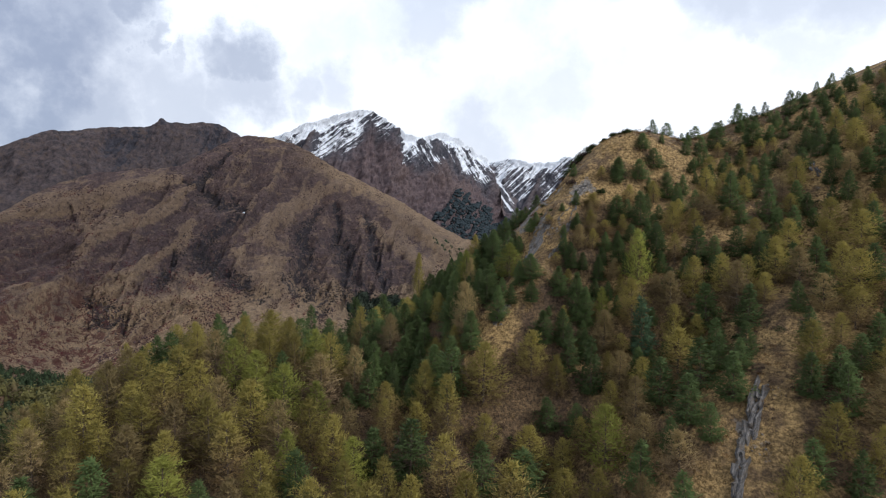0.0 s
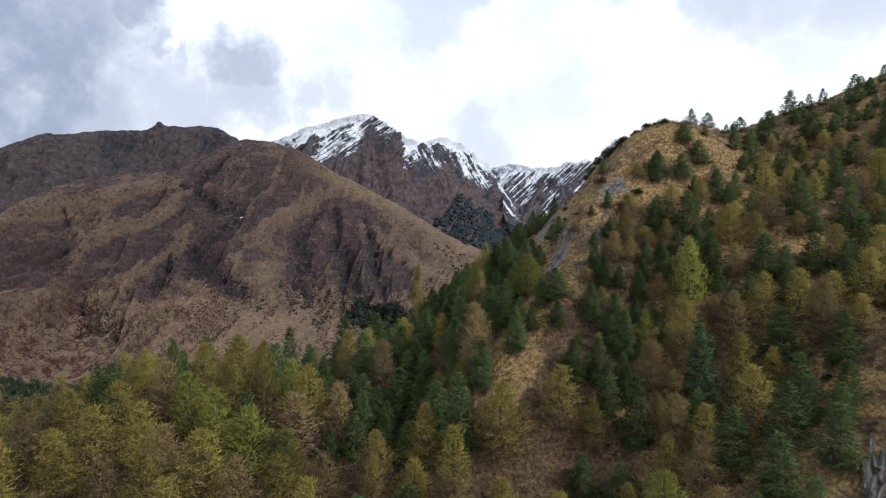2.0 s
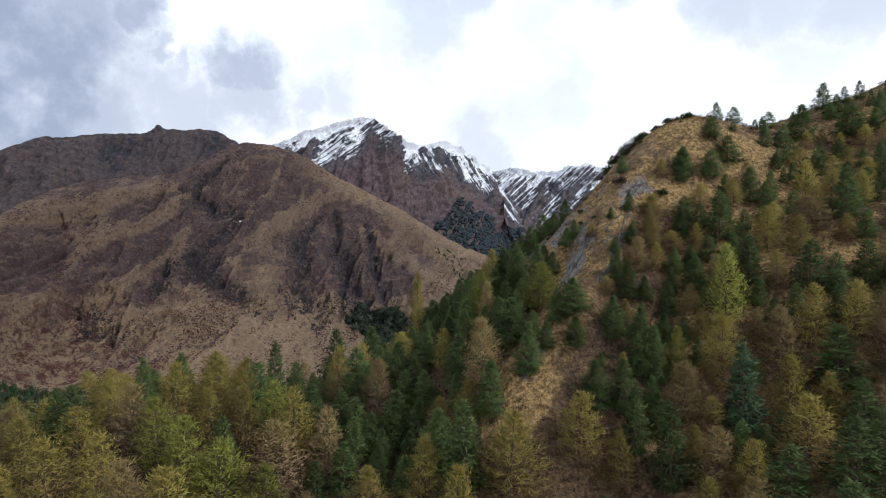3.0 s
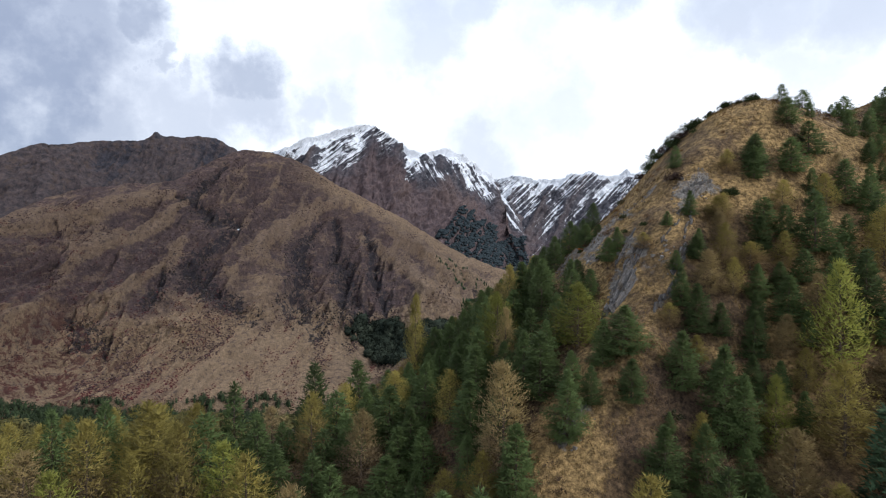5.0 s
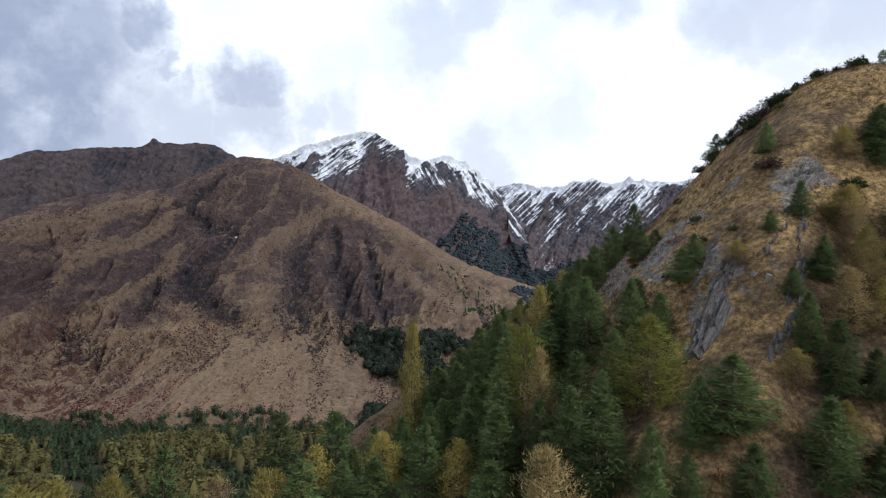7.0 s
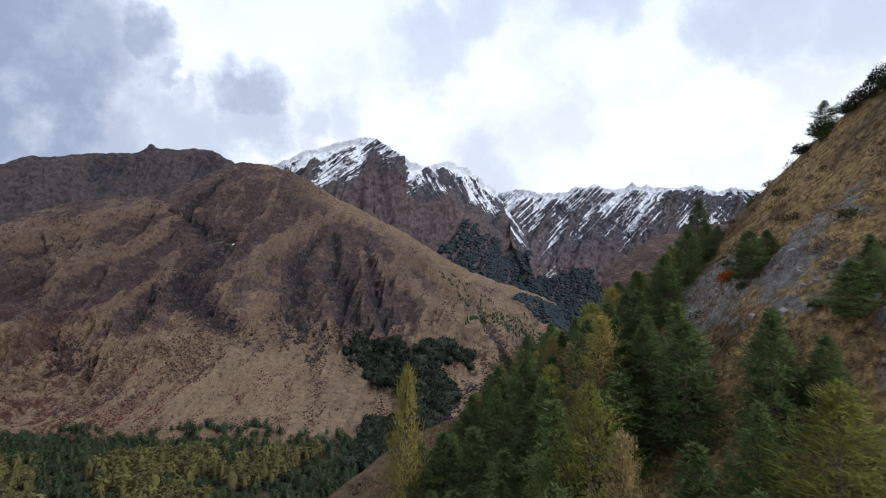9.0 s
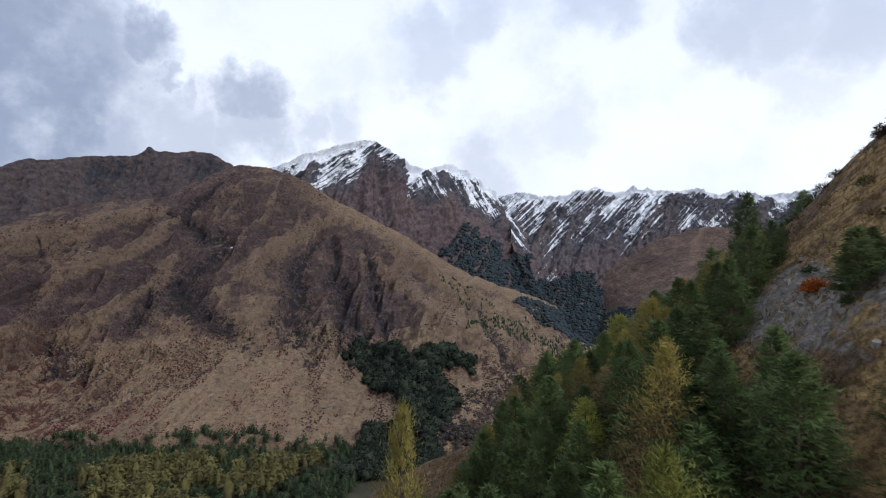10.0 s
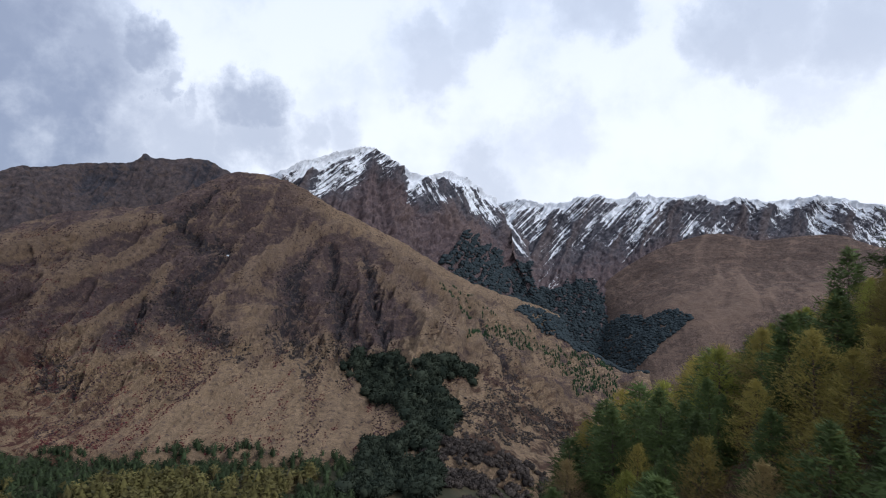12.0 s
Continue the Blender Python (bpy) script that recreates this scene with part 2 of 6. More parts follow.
def mat_snow_rock(name, limits, lean, turn_at, bare):
    """Dark rock and heath below, streaks of snow above. limits: (place along the crest, share of the
    way down that snow reaches); lean: slant of the strata, which turns over past turn_at along the crest."""
    m = Nodes(name)
    p = m.position()
    x = m.xyz()
    relief, down, along = m.attr("relief"), m.attr("down"), m.attr("along")
    n_big, n_mid, n_fine = m.noise(p, 0.004, 6, 0.6), m.noise(p, 0.018, 9, 0.72, 0.4), m.grain(p, 0.05, 9, 0.82)

    def streaks(slant, fine):
        d = m.math("SUBTRACT", x["X"], m.math("MULTIPLY", x["Z"], slant))
        comb = m.n("ShaderNodeCombineXYZ")
        m.link(m.math("MULTIPLY", d, fine), comb.inputs[0])
        m.link(m.math("MULTIPLY", x["Z"], 0.0045), comb.inputs[1])
        m.link(m.math("MULTIPLY", x["Y"], 0.003), comb.inputs[2])
        return m.noise(comb.outputs[0], 1.0, 10, 0.74, 0.35)

    turn = m.step(m.math("ADD", along, m.math("MULTIPLY", m.math("SUBTRACT", n_big, 0.5), 0.3)), turn_at - 0.04, turn_at + 0.04)
    broad = m.mix(turn, streaks(lean * 1.1, 0.012), streaks(-0.5, 0.012))
    strk = m.mix(0.68, broad, m.mix(turn, streaks(lean * 0.92, 0.065), streaks(-0.6, 0.060)))
    # both tones greyed towards blue and lifted, standing in for distance haze
    heath = m.mix(n_fine, (0.064, 0.049, 0.055), (0.165, 0.118, 0.115))
    rock = m.mix(n_fine, (0.030, 0.032, 0.044), (0.125, 0.118, 0.132))
    ramp = m.n("ShaderNodeValToRGB")
    m.link(along, ramp.inputs[0])
    el = ramp.color_ramp.elements
    for i, (q, v) in enumerate(limits):
        e = el[i] if i < 2 else el.new(q)
        e.position, e.color = q, (v, v, v, 1)
    below = m.math("SUBTRACT", ramp.outputs[0], down)          # positive within reach of the snow
    up = m.math("ADD", below, m.math("MULTIPLY", m.math("SUBTRACT", n_mid, 0.5), 0.5))
    base = m.mix(m.step(up, -0.22, 0.06), heath, rock)
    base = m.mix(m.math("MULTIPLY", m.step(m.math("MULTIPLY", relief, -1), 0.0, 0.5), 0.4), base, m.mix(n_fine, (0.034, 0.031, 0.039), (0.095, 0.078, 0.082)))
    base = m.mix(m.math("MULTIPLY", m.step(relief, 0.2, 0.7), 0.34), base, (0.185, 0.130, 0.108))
    want = m.math("MINIMUM", m.math("MULTIPLY", below, 3.2), bare)
    lay = m.math("ADD", m.math("MULTIPLY", m.math("SUBTRACT", strk, 0.5), 5.2), m.math("MULTIPLY", m.math("SUBTRACT", m.noise(p, 0.006, 5, 0.6, 0.5), 0.5), 1.7))
    lay = m.math("ADD", lay, m.math("MULTIPLY", relief, -0.50))
    lay = m.math("ADD", lay, m.math("MULTIPLY", m.step(down, 0.09, 0.0), m.math("MULTIPLY", m.step(below, 0.05, 0.2), 0.55)))
    lay = m.math("ADD", lay, m.math("MULTIPLY", m.math("SUBTRACT", n_fine, 0.5), 0.40))
    snow = m.step(m.math("ADD", want, lay), 0.20, 0.27)
    base = m.mix(snow, base, (0.86, 0.88, 0.92))
    return m.done(base, m.math("ADD", n_mid, m.math("MULTIPLY", strk, 0.8)), 20.0, 0.75)


def mat_shoulder():
    m = Nodes("brown_tussock_shoulder")
    p = m.position((1, 1, 2.6))
    relief = m.attr("relief")
    n_big, n_mid, n_fine = m.noise(p, 0.005, 6, 0.6, 0.7), m.noise(p, 0.02, 8, 0.65, 0.8), m.grain(p, 0.06, 9, 0.8)
    base = m.mix(n_fine, (0.056, 0.039, 0.034), (0.168, 0.115, 0.090))
    base = m.mix(m.math("MULTIPLY", m.step(n_mid, 0.50, 0.60), 0.75), base, (0.200, 0.134, 0.100))
    base = m.mix(m.math("MULTIPLY", m.step(n_big, 0.45, 0.62), 0.45), base, (0.050, 0.033, 0.028))
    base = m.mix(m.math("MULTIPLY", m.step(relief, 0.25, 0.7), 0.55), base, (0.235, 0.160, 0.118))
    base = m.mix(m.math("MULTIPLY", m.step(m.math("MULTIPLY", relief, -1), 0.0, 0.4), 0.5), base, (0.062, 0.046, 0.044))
    return m.done(base, m.math("ADD", n_mid, m.math("MULTIPLY", n_fine, 0.3)), 14.0, 0.7)


def mat_valley():
    m = Nodes("valley_grass")
    p = m.position()
    n_mid, n_fine = m.noise(p, 0.02, 6, 0.6), m.noise(p, 0.12, 6, 0.7)
    base = m.mix(n_fine, (0.030, 0.026, 0.016), (0.095, 0.078, 0.044))
    base = m.mix(m.step(n_mid, 0.4, 0.6), base, (0.035, 0.035, 0.02))
    return m.done(base, n_fine, 2.0, 0.5)


def mat_near_ground():
    m = Nodes("dry_grass_slope")
    p = m.position()
    rocky = m.attr("rocky")
    n_big, n_mid, n_fine, n_grain = m.noise(p, 0.05, 6, 0.6, 0.5), m.noise(p, 0.3, 8, 0.66, 0.4), m.grain(p, 1.4, 7, 0.75), m.noise(p, 7.0, 4, 0.7)
    grass = m.mix(n_fine, (0.120, 0.079, 0.035), (0.60, 0.395, 0.168))
    heath = m.mix(n_fine, (0.050, 0.034, 0.024), (0.150, 0.098, 0.062))
    base = m.mix(m.math("MULTIPLY", m.step(m.math("ADD", n_big, m.math("MULTIPLY", n_mid, 0.7)), 0.76, 0.98), 0.85), grass, heath)
    base = m.mix(m.math("MULTIPLY", m.step(n_grain, 0.55, 0.7), 0.45), base, (0.055, 0.036, 0.02))
    # darker wood floor: brown undergrowth, with the trees' shade put into the colour
    under = m.step(m.math("ADD", m.attr("litter_shade"), m.math("MULTIPLY", m.math("SUBTRACT", n_mid, 0.5), 1.4)), 0.25, 0.85)
    base = m.mix(m.math("MULTIPLY", under, 0.8), base, m.mix(n_fine, (0.040, 0.028, 0.021), (0.165, 0.105, 0.064)))
    stone = m.mix(n_fine, (0.140, 0.126, 0.112), (0.38, 0.345, 0.305))
    stone = m.mix(m.math("MULTIPLY", m.step(n_grain, 0.52, 0.66), 0.4), stone, (0.125, 0.118, 0.112))
    r = m.step(m.math("ADD", rocky, m.math("MULTIPLY", m.math("SUBTRACT", n_mid, 0.5), 1.6)), 0.42, 0.62)
    base = m.mix(r, base, stone)
    return m.done(base, m.math("ADD", m.math("ADD", n_mid, m.math("MULTIPLY", n_fine, 0.5)), m.math("MULTIPLY", n_grain, 0.15)), 0.8, 0.8)


def mat_foliage(name, tips, inner, dry=None, glow=0.28):
    """Needles: tips and inner colours, some of it dry; light passes through."""
    m = Nodes(name, 0.75)
    oi = m.n("ShaderNodeObjectInfo")
    geo = m.n("ShaderNodeNewGeometry")
    tc = m.n("ShaderNodeTexCoord")
    isl = geo.outputs["Random Per Island"]
    base = m.mix(m.math("ADD", 0.44, m.math("MULTIPLY", isl, 0.24)), inner, tips)
    clump = m.noise(tc.outputs["Object"], 0.55, 4, 0.6)
    if dry is not None:
        each = m.math("FRACT", m.math("ADD", m.math("MULTIPLY", m.math("ADD", oi.outputs["Random"], m.attr("tint")), 7.3), 0.2), 0.0)
        k = m.math("ADD", m.math("MULTIPLY", m.math("SUBTRACT", 0.55, m.attr("rise")), 1.1), m.math("MULTIPLY", m.math("SUBTRACT", each, 0.5), 1.1))
        k = m.step(m.math("ADD", k, m.math("MULTIPLY", m.math("SUBTRACT", clump, 0.5), 1.3)), -0.1, 0.9)
        base = m.mix(k, base, m.mix(isl, tuple(0.45 * c for c in dry), dry))
    base = m.mix(m.math("MULTIPLY", m.step(clump, 0.45, 0.75), 0.3), base, inner)
    hsv = m.n("ShaderNodeHueSaturation")
    m.link(base, hsv.inputs["Color"])
    m.link(m.math("ADD", 0.66, m.math("MULTIPLY", m.math("FRACT", m.math("ADD", oi.outputs["Random"], m.attr("tint")), 0.0), 0.66)), hsv.inputs["Value"])
    m.done(hsv.outputs[0])
    # needles scatter light over the whole bough: shade mostly by the crown's form
    form = m.n("ShaderNodeAttribute")
    form.attribute_name = "form"
    turn = m.n("ShaderNodeVectorTransform")
    turn.vector_type, turn.convert_from, turn.convert_to = "NORMAL", "OBJECT", "WORLD"
    m.link(form.outputs["Vector"], turn.inputs[0])
    own = m.n("ShaderNodeVectorMath")
    own.operation = "SCALE"
    own.inputs["Scale"].default_value = 0.16
    m.link(geo.outputs["Normal"], own.inputs[0])
    both = m.n("ShaderNodeVectorMath")
    both.operation = "ADD"
    m.link(turn.outputs[0], both.inputs[0])
    m.link(own.outputs[0], both.inputs[1])
    unit = m.n("ShaderNodeVectorMath")
    unit.operation = "NORMALIZE"
    m.link(both.outputs[0], unit.inputs[0])
    m.link(unit.outputs[0], m.bsdf.inputs["Normal"])
    tr = m.n("ShaderNodeBsdfTranslucent")
    m.link(hsv.outputs[0], tr.inputs[0])
    mx = m.n("ShaderNodeMixShader")
    mx.inputs[0].default_value = glow
    m.link(m.bsdf.outputs[0], mx.inputs[1])
    m.link(tr.outputs[0], mx.inputs[2])
    m.link(mx.outputs[0], m.out.inputs[0])
    return m.mat


def mat_island(name, a, b, c=None):
    """Joined clumps whose colour changes from one to the next."""
    m = Nodes(name, 1.0)
    m.bsdf.inputs["Specular IOR Level"].default_value = 0.05
    geo = m.n("ShaderNodeNewGeometry")
    p = m.position()
    tint = m.attr("tint")
    base = m.mix(tint, a, b)
    if c is not None:
        pick = m.math("ADD", m.math("MULTIPLY", m.noise(p, 0.012, 4, 0.55, 0.6), 2.0), tint)
        base = m.mix(m.step(pick, 1.40, 1.62), base, m.mix(tint, tuple(0.7 * v for v in c), c))
    base = m.mix(m.math("MULTIPLY", geo.outputs["Random Per Island"], 0.22), base, tuple(0.45 * v for v in a))
    return m.done(base)


def mat_bark(name, a, b):
    m = Nodes(name, 0.95)
    tc = m.n("ShaderNodeTexCoord")
    n = m.noise(tc.outputs["Object"], 5.0, 6, 0.7)
    return m.done(m.mix(n, a, b), n, 0.05, 0.6)


def mat_rock():
    m = Nodes("grey_schist", 0.85)
    tc = m.n("ShaderNodeTexCoord")
    st = m.n("ShaderNodeVectorMath")
    st.operation = "MULTIPLY"
    m.link(tc.outputs["Object"], st.inputs[0])
    st.inputs[1].default_value = (0.5, 2.6, 6.0)
    p = m.position()
    n1, n2, n3 = m.grain(st.outputs[0], 1.0, 8, 0.75, 0.5), m.noise(p, 5.0, 6, 0.7), m.noise(p, 0.7, 5, 0.65)
    base = m.mix(n1, (0.046, 0.043, 0.043), (0.265, 0.246, 0.232))
    base = m.mix(m.math("MULTIPLY", m.step(n3, 0.48, 0.62), 0.55), base, (0.165, 0.122, 0.078))
    base = m.mix(m.math("MULTIPLY", m.step(n2, 0.52, 0.64), 0.6), base, (0.045, 0.042, 0.040))
    return m.done(base, m.math("ADD", n1, m.math("MULTIPLY", n2, 0.5)), 0.16, 0.9)


MAT_BROWN, MAT_BACK = mat_brown_hill(), mat_back_ridge()
MAT_SNOW, MAT_RANGE = mat_snow_rock("snow_peak_rock", ((0.0, 0.34), (1.0, 0.42), (0.31, 0.36), (0.40, 0.13), (0.54, 0.13), (0.60, 0.36), (0.76, 0.38)), 1.15, 0.60, 0.14), mat_snow_rock("snow_range_rock", ((0.0, 0.62), (1.0, 0.40), (0.35, 0.56), (0.50, 0.44), (0.62, 0.46)), 1.2, 0.58, 0.06)
MAT_SHOULDER, MAT_VALLEY, MAT_GROUND, MAT_ROCK = mat_shoulder(), mat_valley(), mat_near_ground(), mat_rock()
MAT_LARCH = mat_foliage("larch_needles", (0.465, 0.380, 0.088), (0.235, 0.190, 0.058), (0.38, 0.252, 0.122), 0.42)
MAT_LIME = mat_foliage("fresh_larch_needles", (0.42, 0.425, 0.084), (0.225, 0.228, 0.050), None, 0.40)
MAT_TAN = mat_foliage("dry_larch_needles", (0.45, 0.335, 0.135), (0.24, 0.170, 0.078), (0.34, 0.235, 0.145), 0.36)
MAT_FIR = mat_foliage("fir_needles", (0.160, 0.218, 0.068), (0.060, 0.085, 0.031), None, 0.34)
MAT_BLUE = mat_foliage("blue_fir_needles", (0.155, 0.250, 0.118), (0.060, 0.104, 0.054), None, 0.30)
MAT_BARK = mat_bark("conifer_bark", (0.05, 0.037, 0.03), (0.17, 0.125, 0.09))

# crests and contour lines of the land, in metres
BROWN_0 = [(-967, 1077, 215), (-990, 1505, 375), (-913, 1597, 425), (-827, 1658, 444), (-759, 1718, 454), (-698, 1811, 508), (-629, 1873, 556), (-576, 1903, 565), (-450, 1917, 536), (-327, 1959, 465), (-182, 2001, 390), (-48, 2072, 311), (96, 2144, 233), (356, 2230, 139), (404, 2218, 46), (577, 2123, -53)]
BROWN_1 = [(-899, 1015, 162), (-896, 1380, 269), (-845, 1457, 303), (-768, 1487, 321), (-705, 1533, 328), (-644, 1594, 355), (-589, 1655, 378), (-522, 1700, 387), (-416, 1760, 376), (-306, 1804, 347), (-187, 1816, 294), (-81, 1829, 241), (32, 1872, 187), (232, 1942, 100), (380, 1924, 20), (535, 1831, -33)]
BROWN_2 = [(-798, 922, 102), (-801, 1255, 152), (-741, 1285, 169), (-669, 1286, 174), (-597, 1286, 179), (-524, 1286, 179), (-475, 1316, 176), (-411, 1346, 172), (-347, 1390, 156), (-278, 1435, 145), (-183, 1419, 141), (-66, 1390, 158), (34, 1375, 145), (119, 1402, 87), (219, 1459, 24), (403, 1545, -75)]
BROWN_3 = [(-699, 831, 72), (-697, 1116, 68), (-637, 1131, 77), (-575, 1132, 81), (-521, 1147, 83), (-456, 1162, 85), (-398, 1177, 85), (-338, 1192, 86), (-267, 1207, 88), (-203, 1222, 90), (-131, 1192, 87), (-56, 1191, 77), (28, 1192, 87), (96, 1220, 52), (167, 1249, 11), (290, 1306, -55)]
BROWN_4 = [(-602, 740, 63), (-618, 1010, 48), (-536, 980, 54), (-484, 980, 51), (-432, 980, 50), (-372, 980, 49), (-320, 980, 49), (-268, 980, 49), (-209, 980, 49), (-157, 980, 49), (-105, 980, 47), (-46, 980, 44), (13, 980, 44), (66, 994, 24), (120, 1008, 5), (203, 1036, -36)]
BACK_0 = [(-1509, 1580, 369), (-1132, 1692, 537), (-1089, 1753, 558), (-1038, 1814, 574), (-955, 1844, 587), (-888, 1875, 598), (-863, 1891, 623), (-840, 1920, 611), (-731, 1966, 618), (-682, 1995, 594), (-632, 2023, 564), (-484, 2051, 512)]
BACK_1 = [(-1421, 1500, 266), (-1047, 1581, 395), (-999, 1626, 411), (-956, 1687, 430), (-881, 1718, 439), (-869, 1748, 449), (-803, 1778, 455), (-757, 1809, 458), (-678, 1839, 461), (-635, 1869, 457), (-589, 1898, 447), (-452, 1927, 416)]
BACK_2 = [(-1249, 1343, 118), (-893, 1377, 202), (-856, 1422, 210), (-815, 1468, 213), (-754, 1498, 217), (-745, 1528, 215), (-691, 1558, 213), (-653, 1588, 211), (-586, 1618, 209), (-550, 1648, 207), (-513, 1677, 205), (-395, 1707, 203)]
SNOW_0 = [(-811, 2263, 546), (-606, 2297, 629), (-539, 2343, 666), (-467, 2390, 701), (-395, 2451, 737), (-319, 2513, 762), (-267, 2542, 743), (-204, 2570, 710), (-138, 2599, 672), (-72, 2659, 671), (9, 2735, 702), (82, 2779, 665), (145, 2837, 628), (217, 2895, 574), (291, 2827, 400)]
SNOW_1 = [(-804, 2199, 453), (-607, 2232, 532), (-538, 2263, 555), (-467, 2294, 579), (-396, 2340, 594), (-312, 2386, 611), (-260, 2415, 602), (-204, 2445, 581), (-142, 2474, 558), (-80, 2533, 554), (8, 2594, 553), (89, 2652, 527), (154, 2711, 495), (225, 2770, 458), (297, 2673, 320)]
SNOW_2 = [(-771, 2072, 303), (-587, 2105, 374), (-505, 2136, 394), (-438, 2167, 404), (-372, 2212, 412), (-282, 2242, 417), (-206, 2257, 408), (-150, 2287, 400), (-94, 2331, 392), (-24, 2376, 379), (70, 2435, 365), (136, 2494, 345), (194, 2553, 319), (256, 2612, 290), (321, 2520, 237)]
SNOW_3 = [(-702, 1868, 99), (-527, 1914, 110), (-454, 1944, 122), (-395, 1974, 128), (-334, 2005, 133), (-253, 2035, 130), (-188, 2064, 128), (-119, 2079, 126), (-49, 2094, 116), (41, 2123, 104), (133, 2153, 83), (208, 2182, 61), (268, 2211, 39), (328, 2240, 16), (385, 2238, -21)]
RANGE_0 = [(162, 3405, 572), (209, 3376, 605), (263, 3348, 628), (321, 3340, 631), (393, 3333, 635), (466, 3333, 624), (539, 3333, 632), (596, 3326, 628), (653, 3318, 651), (711, 3319, 645), (775, 3319, 659), (861, 3313, 641), (954, 3305, 678), (984, 3297, 659), (1021, 3289, 655), (1076, 3281, 652), (1130, 3273, 648), (1199, 3266, 641), (1281, 3258, 651), (1358, 3259, 620), (1437, 3258, 637), (1490, 3250, 630), (1542, 3242, 623), (1623, 3235, 617), (1704, 3228, 636), (1765, 3213, 639), (1826, 3198, 643), (1885, 3182, 639), (1944, 3167, 626), (2015, 3151, 602), (2107, 3135, 583), (2250, 3103, 542), (2410, 3072, 507), (2658, 3001, 429), (2915, 2930, 349)]
RANGE_1 = [(198, 3278, 417), (267, 3235, 458), (378, 3220, 465), (516, 3205, 470), (625, 3191, 480), (742, 3191, 491), (886, 3177, 506), (964, 3162, 500), (1074, 3161, 488), (1219, 3146, 487), (1369, 3146, 479), (1470, 3130, 464), (1638, 3115, 468), (1764, 3100, 467), (1878, 3070, 455), (2035, 3039, 432), (2327, 2976, 377), (2827, 2851, 250)]
RANGE_2 = [(219, 3000, 224), (284, 3001, 263), (363, 3002, 281), (480, 3002, 288), (584, 3002, 288), (694, 3003, 301), (806, 3003, 314), (893, 2989, 322), (997, 2989, 327), (1146, 2974, 327), (1287, 2974, 326), (1382, 2959, 321), (1540, 2944, 321), (1657, 2928, 313), (1773, 2913, 300), (1920, 2882, 280), (2194, 2820, 239), (2660, 2695, 138)]
RANGE_3 = [(217, 2462, -56), (270, 2462, -46), (343, 2463, -35), (427, 2463, -35), (490, 2463, -35), (558, 2463, -35), (637, 2463, -35), (721, 2463, -35), (805, 2463, -35), (931, 2463, -35), (1046, 2463, -35), (1129, 2463, -35), (1265, 2463, -35), (1370, 2463, -35), (1473, 2462, -56), (1613, 2461, -76), (1824, 2386, -84), (2163, 2234, -113)]
SHOULDER_0 = [(606, 2873, 78), (670, 2878, 202), (775, 2853, 296), (939, 2827, 389), (1134, 2769, 435), (1273, 2737, 405), (1409, 2708, 417), (1558, 2648, 423), (1690, 2555, 366), (1948, 2401, 279), (2278, 2246, 167)]
SHOULDER_1 = [(598, 2689, 0), (662, 2665, 118), (757, 2638, 188), (895, 2581, 257), (1081, 2552, 290), (1196, 2521, 279), (1312, 2462, 284), (1440, 2402, 290), (1598, 2340, 260), (1839, 2217, 188), (2141, 2093, 89)]
SHOULDER_2 = [(535, 2235, -96), (593, 2237, -40), (678, 2210, 21), (799, 2182, 80), (933, 2154, 119), (1026, 2125, 131), (1133, 2095, 142), (1253, 2065, 144), (1419, 2035, 130), (1619, 1942, 74), (1927, 1864, 7)]
SHOULDER_3 = [(470, 1932, -165), (526, 1903, -134), (594, 1874, -119), (691, 1844, -104), (798, 1815, -89), (886, 1785, -75), (989, 1786, -67), (1100, 1756, -60), (1236, 1711, -50), (1400, 1636, -46), (1637, 1561, -65)]
# pale ribs of the brown hill: x, z, half-width
BROWN_RIBS = [
    [(-174, 334, 8), (-46, 252, 10), (89, 175, 10), (223, 108, 8)],
    [(-227, 302, 8), (-87, 212, 10), (47, 141, 10), (140, 95, 8)],
    [(-787, 271, 16), (-740, 303, 18), (-699, 335, 18), (-688, 385, 16), (-652, 413, 10)],
    [(-692, 182, 14), (-646, 216, 16), (-614, 248, 16), (-615, 290, 12)],
    [(-965, 321, 12), (-887, 353, 16), (-801, 383, 16), (-721, 418, 12)],
    [(-424, 73, 12), (-415, 89, 18), (-370, 93, 20), (-324, 90, 18), (-273, 73, 12)],
    [(-451, 289, 14), (-401, 360, 16), (-340, 409, 14)],
    [(-732, 101, 12), (-641, 123, 18), (-571, 135, 16), (-492, 135, 10)],
]
# gully lines of the brown hill: x, z, half-width
BROWN_GULLIES = [
    [(-636, 508, 14), (-658, 401, 18), (-556, 345, 18), (-510, 322, 14), (-548, 283, 20), (-572, 240, 24), (-489, 195, 20), (-384, 149, 16)],
    [(-353, 347, 8), (-363, 274, 20), (-335, 203, 26), (-323, 158, 26), (-247, 123, 16)],
    [(-322, 363, 8), (-280, 260, 20), (-243, 192, 28), (-210, 139, 28), (-143, 103, 26)],
]
BROWN_GULLIES += [
    [(-226, 325, 6), (-191, 235, 16), (-154, 172, 18), (-121, 136, 14)],
    [(71, 154, 8), (100, 103, 12), (152, 48, 14), (187, 16, 12)],
    [(-613, 230, 10), (-587, 191, 20), (-592, 177, 8)],
    [(-759, 137, 10), (-686, 110, 26), (-619, 85, 14)],
    [(-665, 432, 8), (-679, 409, 16), (-708, 423, 6)],
]
